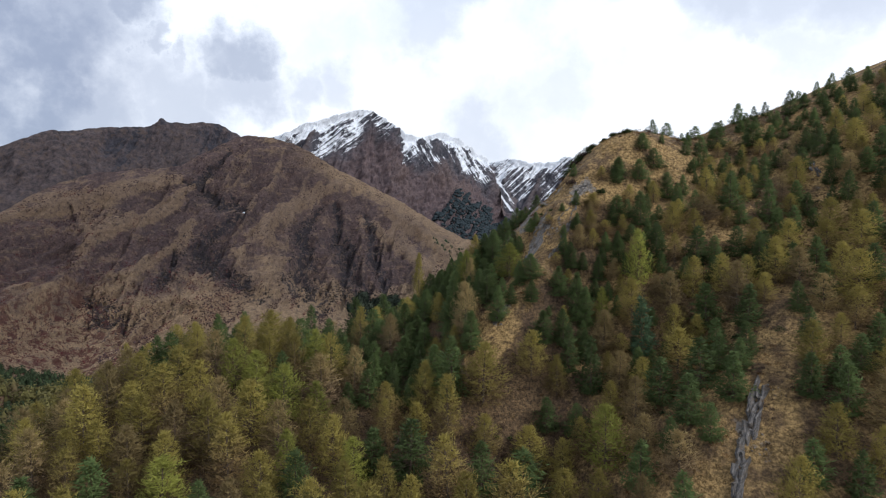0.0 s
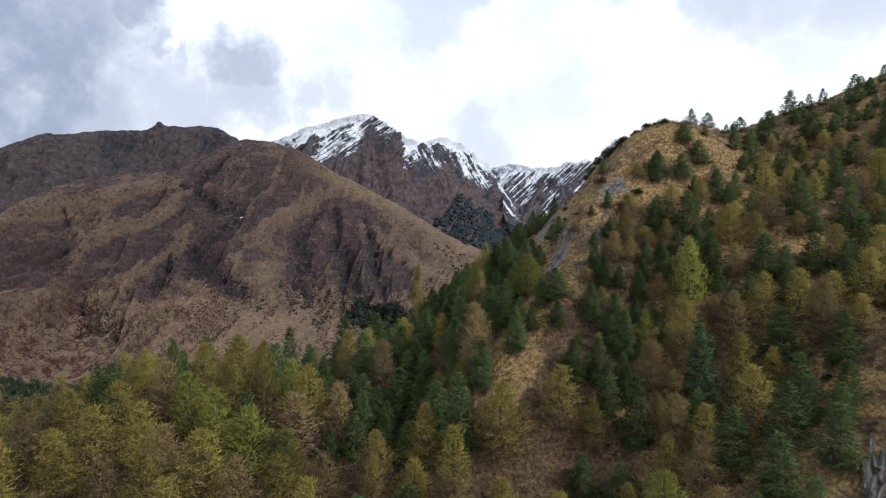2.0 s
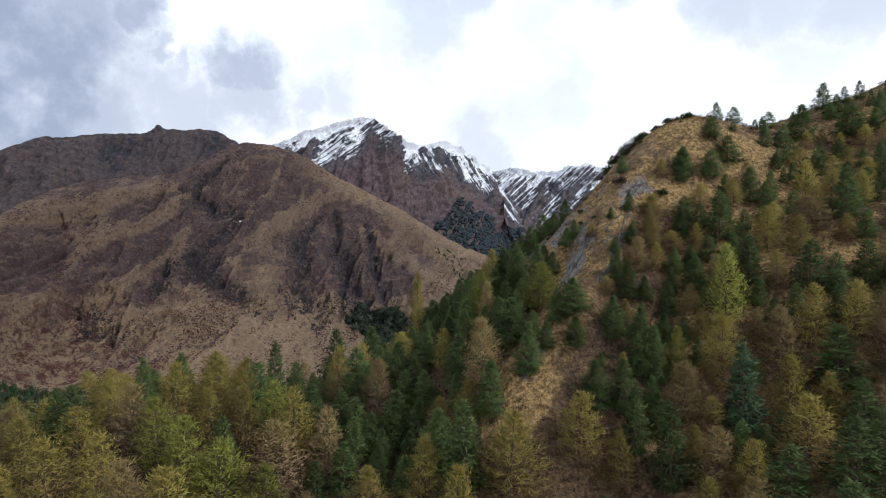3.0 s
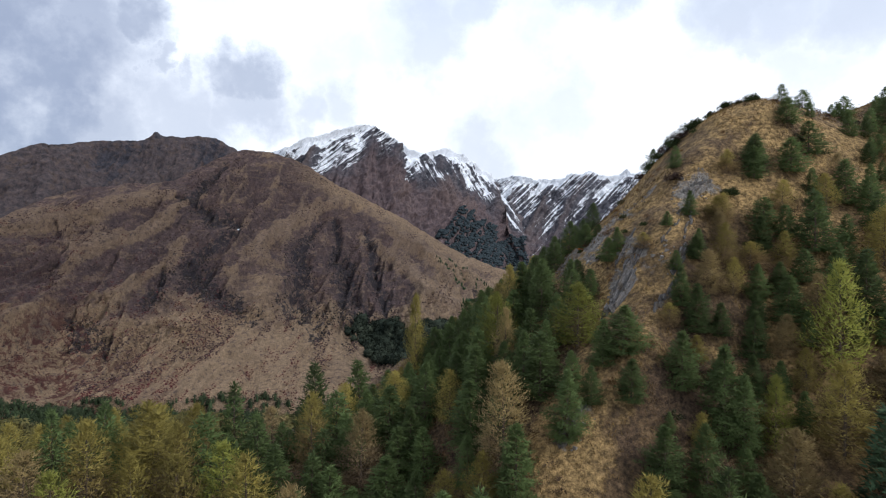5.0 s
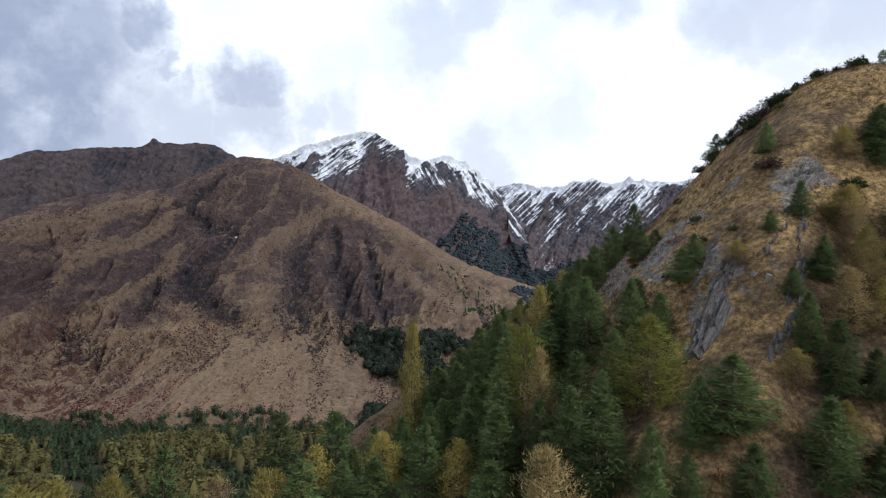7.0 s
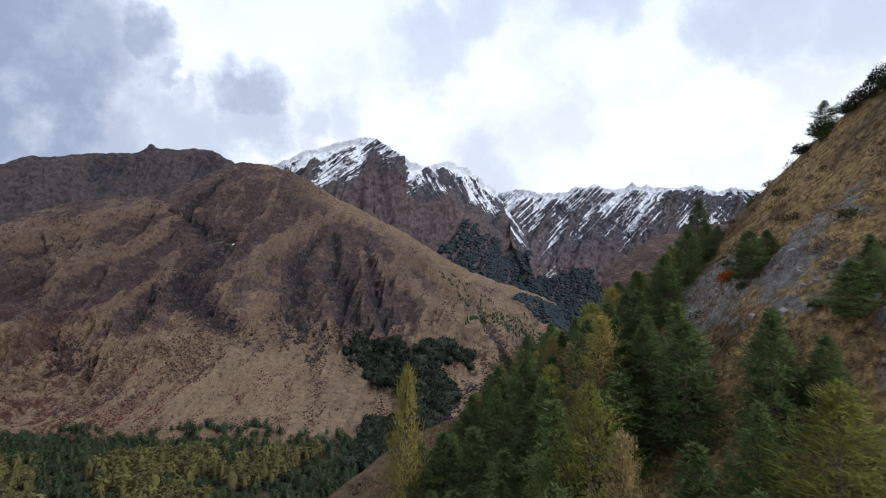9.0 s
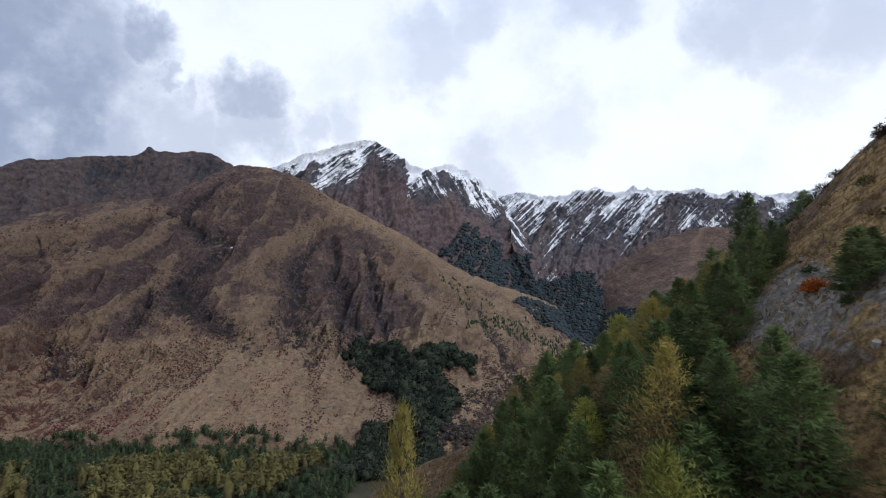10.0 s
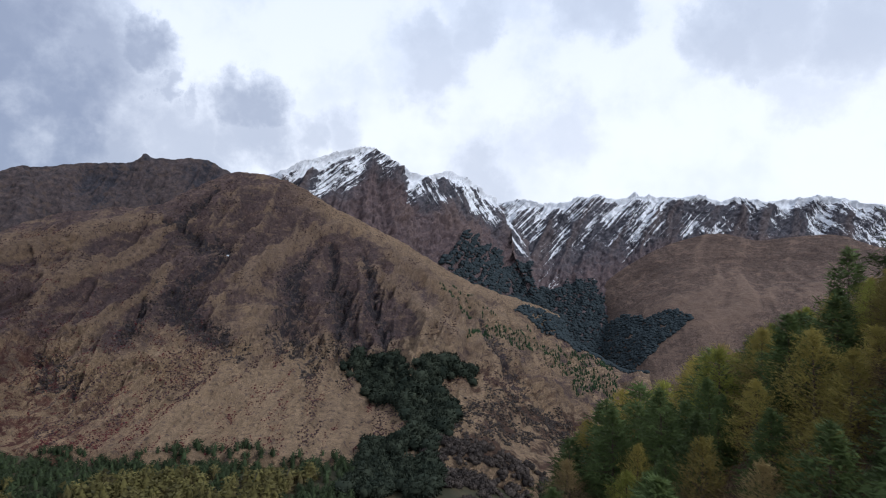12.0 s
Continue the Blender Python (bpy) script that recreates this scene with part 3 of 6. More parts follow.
# heights of the near hillside: x, y, z
KNOTS_FACE = [(50, 114, 260.6), (80, 120, 275.9), (52, 124, 265.8), (19, 131, 243.9), (38, 132, 258.2), (1, 132, 252.0), (71, 134, 280.3), (52, 134, 264.7), (61, 135, 270.0), (-58, 138, 248.5), (-6, 139, 249.5), (-23, 141, 247.6), (2, 143, 258.8), (30, 144, 264.5), (-94, 150, 244.8), (56, 150, 280.9), (86, 150, 291.6), (79, 150, 288.5), (40, 153, 273.5), (20, 156, 278.9), (-23, 157, 255.9), (6, 157, 271.0), (30, 158, 280.9), (-6, 161, 258.7), (26, 161, 286.7), (92, 162, 302.7), (78, 166, 302.9), (-35, 166, 257.9), (-58, 168, 262.1), (-16, 168, 262.1), (32, 168, 292.8), (106, 168, 316.6), (55, 170, 298.6), (19, 171, 284.5), (27, 172, 292.3), (-82, 174, 255.9), (2, 174, 274.5), (34, 175, 303.2), (50, 176, 302.7), (-135, 177, 217.3), (43, 177, 304.0)]
KNOTS_BROW = [(71, 181, 307.4), (53, 185, 314.3), (32, 186, 305.1), (44, 186, 315.9), (-47, 186, 259.1), (65, 189, 316.5), (10, 190, 284.0), (29, 191, 304.5), (61, 192, 325.0), (20, 192, 293.2), (104, 192, 322.9), (-1, 196, 274.0), (30, 196, 300.5), (25, 197, 298.9), (-19, 197, 264.9), (58, 197, 328.0), (-8, 198, 272.1), (32, 198, 302.7), (92, 198, 320.8), (32, 204, 303.8), (72, 211, 330.2), (103, 215, 334.5), (-98, 222, 215.5), (86, 222, 329.2), (51, 225, 318.2), (20, 228, 287.8), (108, 234, 333.9), (-13, 246, 266.0), (120, 257, 333.5)]
KNOTS_FAR = [(-120, -96, 154.1), (120, -94, 199.0), (255, -76, 273.3), (0, -20, 195.8), (165, -18, 240.8), (-165, -5, 180.0), (120, 58, 259.7), (-225, 69, 162.0), (0, 72, 227.6), (60, 72, 237.1), (255, 76, 326.7), (-75, 79, 224.6), (150, 105, 295.6), (-150, 117, 219.6), (195, 152, 345.9), (-210, 204, 156.1), (180, 213, 365.6), (240, 258, 363.8), (68, 263, 305.9), (-45, 267, 221.1), (38, 269, 273.9), (-150, 279, 152.7), (0, 297, 234.0), (165, 330, 285.7), (-210, 337, 105.0), (-45, 339, 150.3), (60, 356, 194.6), (255, 361, 314.3)]


# shared geometry helpers --------------------------------------------------
def lattice(ix, iy, seed):
    h = (ix.astype(np.int64) * 374761393 + iy.astype(np.int64) * 668265263 + seed * 974634777) & 0x7FFFFFFF
    h = ((h ^ (h >> 13)) * 1274126177) & 0x7FFFFFFF
    return ((h ^ (h >> 16)) & 0xFFFFFF) / float(0xFFFFFF)


def vnoise(x, y, seed=0):
    """Smooth value noise, -1 to 1."""
    ix, iy = np.floor(x), np.floor(y)
    fx, fy = x - ix, y - iy
    fx, fy = fx * fx * fx * (fx * (fx * 6 - 15) + 10), fy * fy * fy * (fy * (fy * 6 - 15) + 10)
    a, b = lattice(ix, iy, seed), lattice(ix + 1, iy, seed)
    c, d = lattice(ix, iy + 1, seed), lattice(ix + 1, iy + 1, seed)
    return 2 * ((a * (1 - fx) + b * fx) * (1 - fy) + (c * (1 - fx) + d * fx) * fy) - 1


def fbm(x, y, octaves=5, gain=0.5, seed=0):
    tot, amp, out = 0.0, 1.0, 0.0
    for k in range(octaves):
        out = out + amp * vnoise(x * 2**k + 17.3 * k, y * 2**k - 9.1 * k, seed + k)
        tot += amp
        amp *= gain
    return out / tot


def ridged(x, y, octaves=5, gain=0.55, seed=0):
    """Sharp crests at 1, broad hollows near -1."""
    tot, amp, out = 0.0, 1.0, 0.0
    for k in range(octaves):
        out = out + amp * (1 - 2 * np.abs(vnoise(x * 2**k + 5.7 * k, y * 2**k + 3.3 * k, seed + k)))
        tot += amp
        amp *= gain
    return out / tot


def smooth(t):
    t = np.clip(t, 0, 1)
    return t * t * (3 - 2 * t)


def link_mesh(name, verts, faces, material, flat=False):
    me = bpy.data.meshes.new(name)
    me.from_pydata([tuple(v) for v in verts] if not isinstance(verts, np.ndarray) else verts.tolist(), [], faces if isinstance(faces, list) else faces.tolist())
    if not flat:
        me.shade_smooth()
    me.materials.append(material)
    return me


def tri_mesh(name, V, F, material, tint=None, flat=True, form=None, rise=None):
    """A mesh of triangles from arrays, quickly; tint: a value for each point."""
    me = bpy.data.meshes.new(name)
    V, F = np.asarray(V, np.float32), np.asarray(F, np.int32)
    me.vertices.add(len(V))
    me.vertices.foreach_set("co", V.reshape(-1))
    me.loops.add(3 * len(F))
    me.loops.foreach_set("vertex_index", F.reshape(-1))
    me.polygons.add(len(F))
    me.polygons.foreach_set("loop_start", np.arange(0, 3 * len(F), 3, dtype=np.int32))
    if tint is not None:
        me.attributes.new("tint", "FLOAT", "POINT").data.foreach_set("value", np.asarray(tint, np.float32))
    if rise is not None:
        me.attributes.new("rise", "FLOAT", "POINT").data.foreach_set("value", np.asarray(rise, np.float32))
    if form is not None:
        me.attributes.new("form", "FLOAT_VECTOR", "POINT").data.foreach_set("vector", np.asarray(form, np.float32).reshape(-1))
    me.update(calc_edges=True)
    if not flat:
        me.shade_smooth()
    me.materials.append(material)
    return me


def grid_faces(nu, nv):
    i = np.arange(nu - 1)[None, :] + nu * np.arange(nv - 1)[:, None]
    return np.stack([i, i + nu, i + nu + 1, i + 1], -1).reshape(-1, 4)


def part(name, me, parent, label=""):
    ob = new(name, me)
    ob.parent = parent
    return tagged(ob, label)


def spline(points, n):
    """n places along a Catmull-Rom curve through points, evenly by index."""
    P = np.array(points, float)
    P = np.vstack([2 * P[0] - P[1], P, 2 * P[-1] - P[-2]])
    t = np.linspace(0, len(points) - 1 - 1e-6, n)
    i = t.astype(int)
    f = (t - i)[:, None] if P.ndim > 1 else t - i
    a, b, c, d = P[i], P[i + 1], P[i + 2], P[i + 3]
    return 0.5 * (2 * b + (c - a) * f + (2 * a - 5 * b + 4 * c - d) * f**2 + (3 * b - a - 3 * c + d) * f**3)


CUTS = {}


def landform(name, curves, nu, nv, material, gully, amp, lean, seed, crest=0.25, back=(0, 260, -160), chop=1.0, carve=(), depth=11.0, foot=60.0, fine=0.36, ribs=(), spurs=None, calm=0.3):
    """A mountain lofted from its crest down through contour lines to its foot, with ribs and gullies
    that run downhill, and a back slope behind the crest. Returns the object and its points."""
    rails = [spline(c, nu) for c in curves]
    rail = np.array(rails)                                   # rows, nu, 3
    k = len(curves)
    v = np.linspace(0, 1, nv)
    t = v * (k - 1)
    P = np.vstack([2 * rail[0][None] - rail[1][None], rail, 2 * rail[-1][None] - rail[-2][None]])
    P[0] = rail[0] + 0.35 * (rail[0] - rail[1])
    i = np.minimum(t.astype(int), k - 2)
    f = (t - i)[:, None, None]
    a, b, c, d = P[i], P[i + 1], P[i + 2], P[i + 3]
    G = 0.5 * (2 * b + (c - a) * f + (2 * a - 5 * b + 4 * c - d) * f**2 + (3 * b - a - 3 * c + d) * f**3)
    du, dv = np.gradient(G, axis=1), np.gradient(G, axis=0)
    nrm = np.cross(dv, du)
    nrm /= np.linalg.norm(nrm, axis=2, keepdims=True) + 1e-9
    s = G[:, :, 0] - lean * G[:, :, 2]
    w = G[:, :, 2] * 0.45 + G[:, :, 1] * 0.25
    warp = 0.35 * gully * fbm(G[:, :, 0] / (gully * 2.2), w / (gully * 2.2), 3, 0.5, seed + 40)
    big = ridged((s + warp) / gully, w / (gully * 2.2), 4, 0.5, seed)
    small = ridged((s + 2.2 * warp) / (gully * 0.27), w / (gully * 0.42), 4, 0.6, seed + 9)
    rough = fbm(G[:, :, 0] / (gully * 0.12), G[:, :, 2] / (gully * 0.12), 4, 0.6, seed + 21)
    relief = 0.62 * big + 0.38 * small
    env = (crest + (1 - crest) * smooth(v / 0.22))[:, None] * (0.22 + 0.78 * smooth((1 - v) / calm))[:, None]
    G = G + nrm * (amp * env * (big - 0.2) + fine * amp * env * small + 0.16 * chop * amp * (0.4 + 0.6 * env) * rough)[:, :, None]
    if spurs is not None:
        # rock spurs that leave the crest and widen downhill: count, slant to either end, height
        count, slant_a, slant_b, high = spurs
        srng = np.random.default_rng(seed + 5)
        U = np.linspace(0, 1, nu)[None, :] + 0.010 * fbm(G[:, :, 0] / 90, G[:, :, 2] / 90, 4, 0.6, seed + 83)
        W = v[:, None] + 0 * U
        comb = np.zeros(U.shape)
        for order, (n, tall) in enumerate(((count, 1.0), (count * 3, 0.42), (count * 8, 0.18))):
            lay = np.zeros(U.shape)
            for q in range(n):
                u0 = (q + srng.uniform(0.1, 0.9)) / n
                slant = (slant_a + (slant_b - slant_a) * u0) * srng.uniform(0.6, 1.4)
                top = srng.uniform(-0.05, 0.12) if order == 0 else srng.uniform(-0.1, 0.45)
                wide = (0.30 + 1.6 * np.clip(W - top, 0, 0.6)) / n * srng.uniform(0.6, 1.1)
                body = 1 - np.abs(U - u0 - slant * W) / wide
                lay = np.maximum(lay, body * srng.uniform(0.6, 1.1) * smooth((W - top) / 0.10) * smooth((1.0 - W) / 0.5))
            comb = comb + tall * lay
        comb = np.clip(comb, 0, 2)
        G = G + nrm * (high * (comb - 0.5) * smooth(v / 0.06)[:, None])[:, :, None]
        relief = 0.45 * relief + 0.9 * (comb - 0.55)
    # gullies cut, and ribs raised, along given lines (x, z, half-width) of the front
    X0, Z0 = G[:, :, 0], G[:, :, 2]
    wob = 15 * fbm(X0 / 60, Z0 / 60, 5, 0.6, seed + 60)
    wob_z = 15 * fbm(X0 / 60 + 31.7, Z0 / 60 + 8.2, 5, 0.6, seed + 66)

    def along_lines(lines, grow):
        out = np.zeros(G.shape[:2])
        for line in lines:
            pts = spline(line, 24)
            for a0, b0 in zip(pts[:-1], pts[1:]):
                e = b0[:2] - a0[:2]
                px, pz = X0 + wob - a0[0], Z0 + wob_z - a0[1]
                k0 = np.clip((px * e[0] + pz * e[1]) / (e @ e + 1e-9), 0, 1)
                out = np.maximum(out, np.exp(-(np.hypot(px - k0 * e[0], pz - k0 * e[1]) / (grow * a0[2])) ** 2))
        return out

    cut, rib = along_lines(carve, 0.95), along_lines(ribs, 1.3)
    crag = ridged(X0 / 34.0, Z0 / 40.0, 4, 0.6, seed + 77)
    G = G - nrm * (depth * cut - 9 * rib - 10 * crag * np.minimum(1, 1.6 * cut))[:, :, None]
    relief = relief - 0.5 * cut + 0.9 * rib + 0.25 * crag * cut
    CUTS[name] = cut
    G[-1] += np.array((0, -0.5 * foot, -foot))
    # back slope
    rows, back_relief = [], []
    for q in (1.0, 0.6, 0.3, 0.1):
        r = G[0] + np.array(back) * q + np.array((0, 0, 1)) * (0.05 * amp * fbm(G[0][:, 0] / 60, G[0][:, 0] * 0 + q, 3, 0.5, seed))[:, None]
        rows.append(r)
        back_relief.append(relief[0])
    A = np.concatenate([np.array(rows), G])
    rel = np.concatenate([np.array(back_relief), relief])
    me = link_mesh(name, A.reshape(-1, 3), grid_faces(nu, A.shape[0])[:, ::-1], material)
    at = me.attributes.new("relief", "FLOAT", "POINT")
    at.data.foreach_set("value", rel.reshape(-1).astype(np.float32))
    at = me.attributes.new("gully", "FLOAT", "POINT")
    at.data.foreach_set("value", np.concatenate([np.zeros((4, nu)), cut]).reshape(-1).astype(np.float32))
    for key, grid in (("down", np.concatenate([np.zeros((4, nu)), np.repeat(v[:, None], nu, 1)])), ("along", np.repeat(np.linspace(0, 1, nu)[None], nv + 4, 0))):
        me.attributes.new(key, "FLOAT", "POINT").data.foreach_set("value", grid.reshape(-1).astype(np.float32))
    ob = new(name, me)
    return ob, G, relief


from mathutils.bvhtree import BVHTree


def tree_of(ob):
    me = ob.data
    return BVHTree.FromPolygons([v.co for v in me.vertices], [p.vertices for p in me.polygons])


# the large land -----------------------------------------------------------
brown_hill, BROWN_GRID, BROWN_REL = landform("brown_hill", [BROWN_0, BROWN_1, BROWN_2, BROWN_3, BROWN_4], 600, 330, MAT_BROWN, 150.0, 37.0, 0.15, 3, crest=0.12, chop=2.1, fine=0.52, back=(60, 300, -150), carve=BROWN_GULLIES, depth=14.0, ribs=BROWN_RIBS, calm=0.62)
tagged(brown_hill, "brown tussock hill with dark scrub gullies and straw-coloured foot", "hill", kind="structure")
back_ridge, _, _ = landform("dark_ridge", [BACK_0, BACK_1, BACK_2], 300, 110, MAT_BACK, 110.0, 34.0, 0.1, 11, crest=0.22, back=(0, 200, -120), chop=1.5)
tagged(back_ridge, "dark heath-covered rocky ridge behind the brown hill", "ridge", kind="structure")
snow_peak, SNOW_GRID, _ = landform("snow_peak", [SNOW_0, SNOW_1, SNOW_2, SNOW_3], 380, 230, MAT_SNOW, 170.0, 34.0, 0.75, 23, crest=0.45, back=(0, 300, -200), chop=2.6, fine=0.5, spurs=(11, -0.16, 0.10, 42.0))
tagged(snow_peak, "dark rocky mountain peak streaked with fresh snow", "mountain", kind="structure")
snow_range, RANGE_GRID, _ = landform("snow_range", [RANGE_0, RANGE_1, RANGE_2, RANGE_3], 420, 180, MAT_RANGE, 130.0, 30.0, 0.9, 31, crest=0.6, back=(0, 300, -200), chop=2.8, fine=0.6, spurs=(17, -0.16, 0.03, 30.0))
tagged(snow_range, "long dark mountain range with snow in its gullies", "mountain", kind="structure")
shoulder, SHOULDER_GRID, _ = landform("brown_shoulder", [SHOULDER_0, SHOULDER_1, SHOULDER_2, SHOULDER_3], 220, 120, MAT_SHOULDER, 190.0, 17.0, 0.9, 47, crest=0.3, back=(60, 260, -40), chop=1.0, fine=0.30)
tagged(shoulder, "smooth rounded brown tussock shoulder below the snowy range", "hill", kind="structure")


def valley_height(x, y):
    trough = smooth((x + 40) / 330.0) * smooth((y - 500) / 300.0)
    return 38 - 135 * trough + 7 * fbm(x / 300.0, y / 300.0, 4, 0.5, 71) + 0.03 * np.maximum(0, np.abs(x + 100) - 900)


def build_valley():
    nu, nv = 140, 140
    xs, ys = np.linspace(-1, 1, nu), np.linspace(-1, 1, nv)
    xs, ys = 4600 * np.sign(xs) * np.abs(xs) ** 1.7, 900 + 4000 * np.sign(ys) * np.abs(ys) ** 1.5
    X, Y = np.meshgrid(xs, ys)
    Z = valley_height(X, Y)
    me = link_mesh("ground", np.stack([X, Y, Z], -1).reshape(-1, 3), grid_faces(nu, nv)[:, ::-1], MAT_VALLEY)
    return tagged(new("ground", me), "valley floor of rough grass and scrub", "ground", kind="structure")


build_valley()


# the near hillside ----------------------------------------------------------
KN = np.array(KNOTS_FACE + KNOTS_BROW + KNOTS_FAR, float)


def spline_kernel(r2):
    return 0.5 * r2 * np.log(r2 + 1e-9)


def fit_hill():
    X = KN[:, :2] / 100.0
    n = len(X)
    r2 = ((X[:, None] - X[None]) ** 2).sum(-1)
    A = np.zeros((n + 3, n + 3))
    A[:n, :n] = spline_kernel(r2) + 0.0001 * np.eye(n)
    A[:n, n], A[:n, n + 1:] = 1, X
    A[n, :n], A[n + 1:, :n] = 1, X.T
    return np.linalg.solve(A, np.r_[KN[:, 2], 0, 0, 0])


HILL_W = fit_hill()


def hill_smooth(x, y):
    x, y = np.asarray(x, float), np.asarray(y, float)
    X = np.stack([x, y], -1) / 100.0
    out = HILL_W[-3] + X[..., 0] * HILL_W[-2] + X[..., 1] * HILL_W[-1]
    for (kx, ky), wgt in zip(KN[:, :2] / 100.0, HILL_W[:-3]):
        out = out + wgt * spline_kernel((X[..., 0] - kx) ** 2 + (X[..., 1] - ky) ** 2)
    return out


def hill(x, y):
    """Height of the near hillside."""
    x, y = np.asarray(x, float), np.asarray(y, float)
    z = hill_smooth(x, y)
    z = z + 1.3 * fbm(x / 22.0, y / 22.0, 4, 0.55, 5) + 0.7 * ridged((x + 0.5 * y) / 11.0, (y - 0.4 * x) / 20.0, 3, 0.5, 8)
    edge = smooth((np.maximum(np.abs(x - 5) - 225, np.maximum(-70 - y, y - 325)) + 40) / 60.0)
    return z * (1 - edge) + 20 * edge


SCARS = ((30, 193, 6, 7, 0.75), (25, 187, 4, 6, 0.5), (26.5, 201, 3, 4, 0.4), (23, 200.5, 3.5, 7, 0.7), (27, 207, 3, 4, 0.6), (26, 174, 2.5, 3, 0.6), (29, 179, 2, 2.5, 0.5), (33, 171, 2.5, 4, 0.4), (41.5, 182, 3.5, 2.5, 0.45), (37, 188, 4, 3, 0.3), (41.8, 182.5, 4, 3, 0.4), (38, 178.2, 2.5, 4, 0.5), (30, 176.5, 1.5, 3, 0.4), (46, 192, 3, 4, 0.3), (15, 156, 3, 3, 0.5), (57, 109.5, 4.5, 7, 0.55), (64, 115, 2.5, 3, 0.4), (101.5, 164, 2, 6, 0.35))


def rocky(x, y):
    """Bare stone and scree on the steep face, 0 to 1; scars: x, y, half-widths, strength."""
    scar = sum(k * np.exp(-(((x - x0) / a) ** 2 + ((y - y0) / b) ** 2)) for x0, y0, a, b, k in SCARS)
    return np.clip(scar + 0.25 * fbm(x / 14.0, y / 14.0, 3, 0.5, 90), 0, 1)


def build_hillside():
    xs, ys = np.linspace(-235, 245, 300), np.linspace(-85, 340, 300)
    xs = np.sort(np.r_[np.linspace(-235, -100, 40), np.linspace(-99, 130, 250), np.linspace(131, 245, 36)])
    ys = np.sort(np.r_[np.linspace(-85, 105, 50), np.linspace(106, 262, 200), np.linspace(263, 340, 34)])
    X, Y = np.meshgrid(xs, ys)
    Z = hill(X, Y)
    me = link_mesh("hillside", np.stack([X, Y, Z], -1).reshape(-1, 3), grid_faces(len(xs), len(ys))[:, ::-1], MAT_GROUND)
    at = me.attributes.new("rocky", "FLOAT", "POINT")
    at.data.foreach_set("value", rocky(X, Y).reshape(-1).astype(np.float32))
    return tagged(new("hillside", me), "steep hillside of dry orange grass, heath and broken rock", "hillside", kind="structure")


build_hillside()


# trees ------------------------------------------------------------------------
def tube(path, radii, sides=5):
    V, Fc = [], []
    for j, (p, r) in enumerate(zip(path, radii)):
        for q in range(sides):
            a = 2 * math.pi * q / sides
            V.append((p[0] + r * math.cos(a), p[1] + r * math.sin(a), p[2]))
        if j:
            o, n = (j - 1) * sides, j * sides
            Fc += [(o + q, o + (q + 1) % sides, n + (q + 1) % sides, n + q) for q in range(sides)]
    return V, Fc


def slivers(rng, at, way, length, width):
    """One narrow triangle at each place, pointing along way."""
    n = len(at)
    way = way / (np.linalg.norm(way, axis=1, keepdims=True) + 1e-9)
    side = np.cross(way, rng.normal(size=(n, 3)))
    side /= np.linalg.norm(side, axis=1, keepdims=True) + 1e-9
    a, b, c = at - side * width[:, None], at + side * width[:, None], at + way * length[:, None]
    V = np.stack([a, b, c], 1).reshape(-1, 3)
    return V, np.arange(3 * n).reshape(-1, 3)


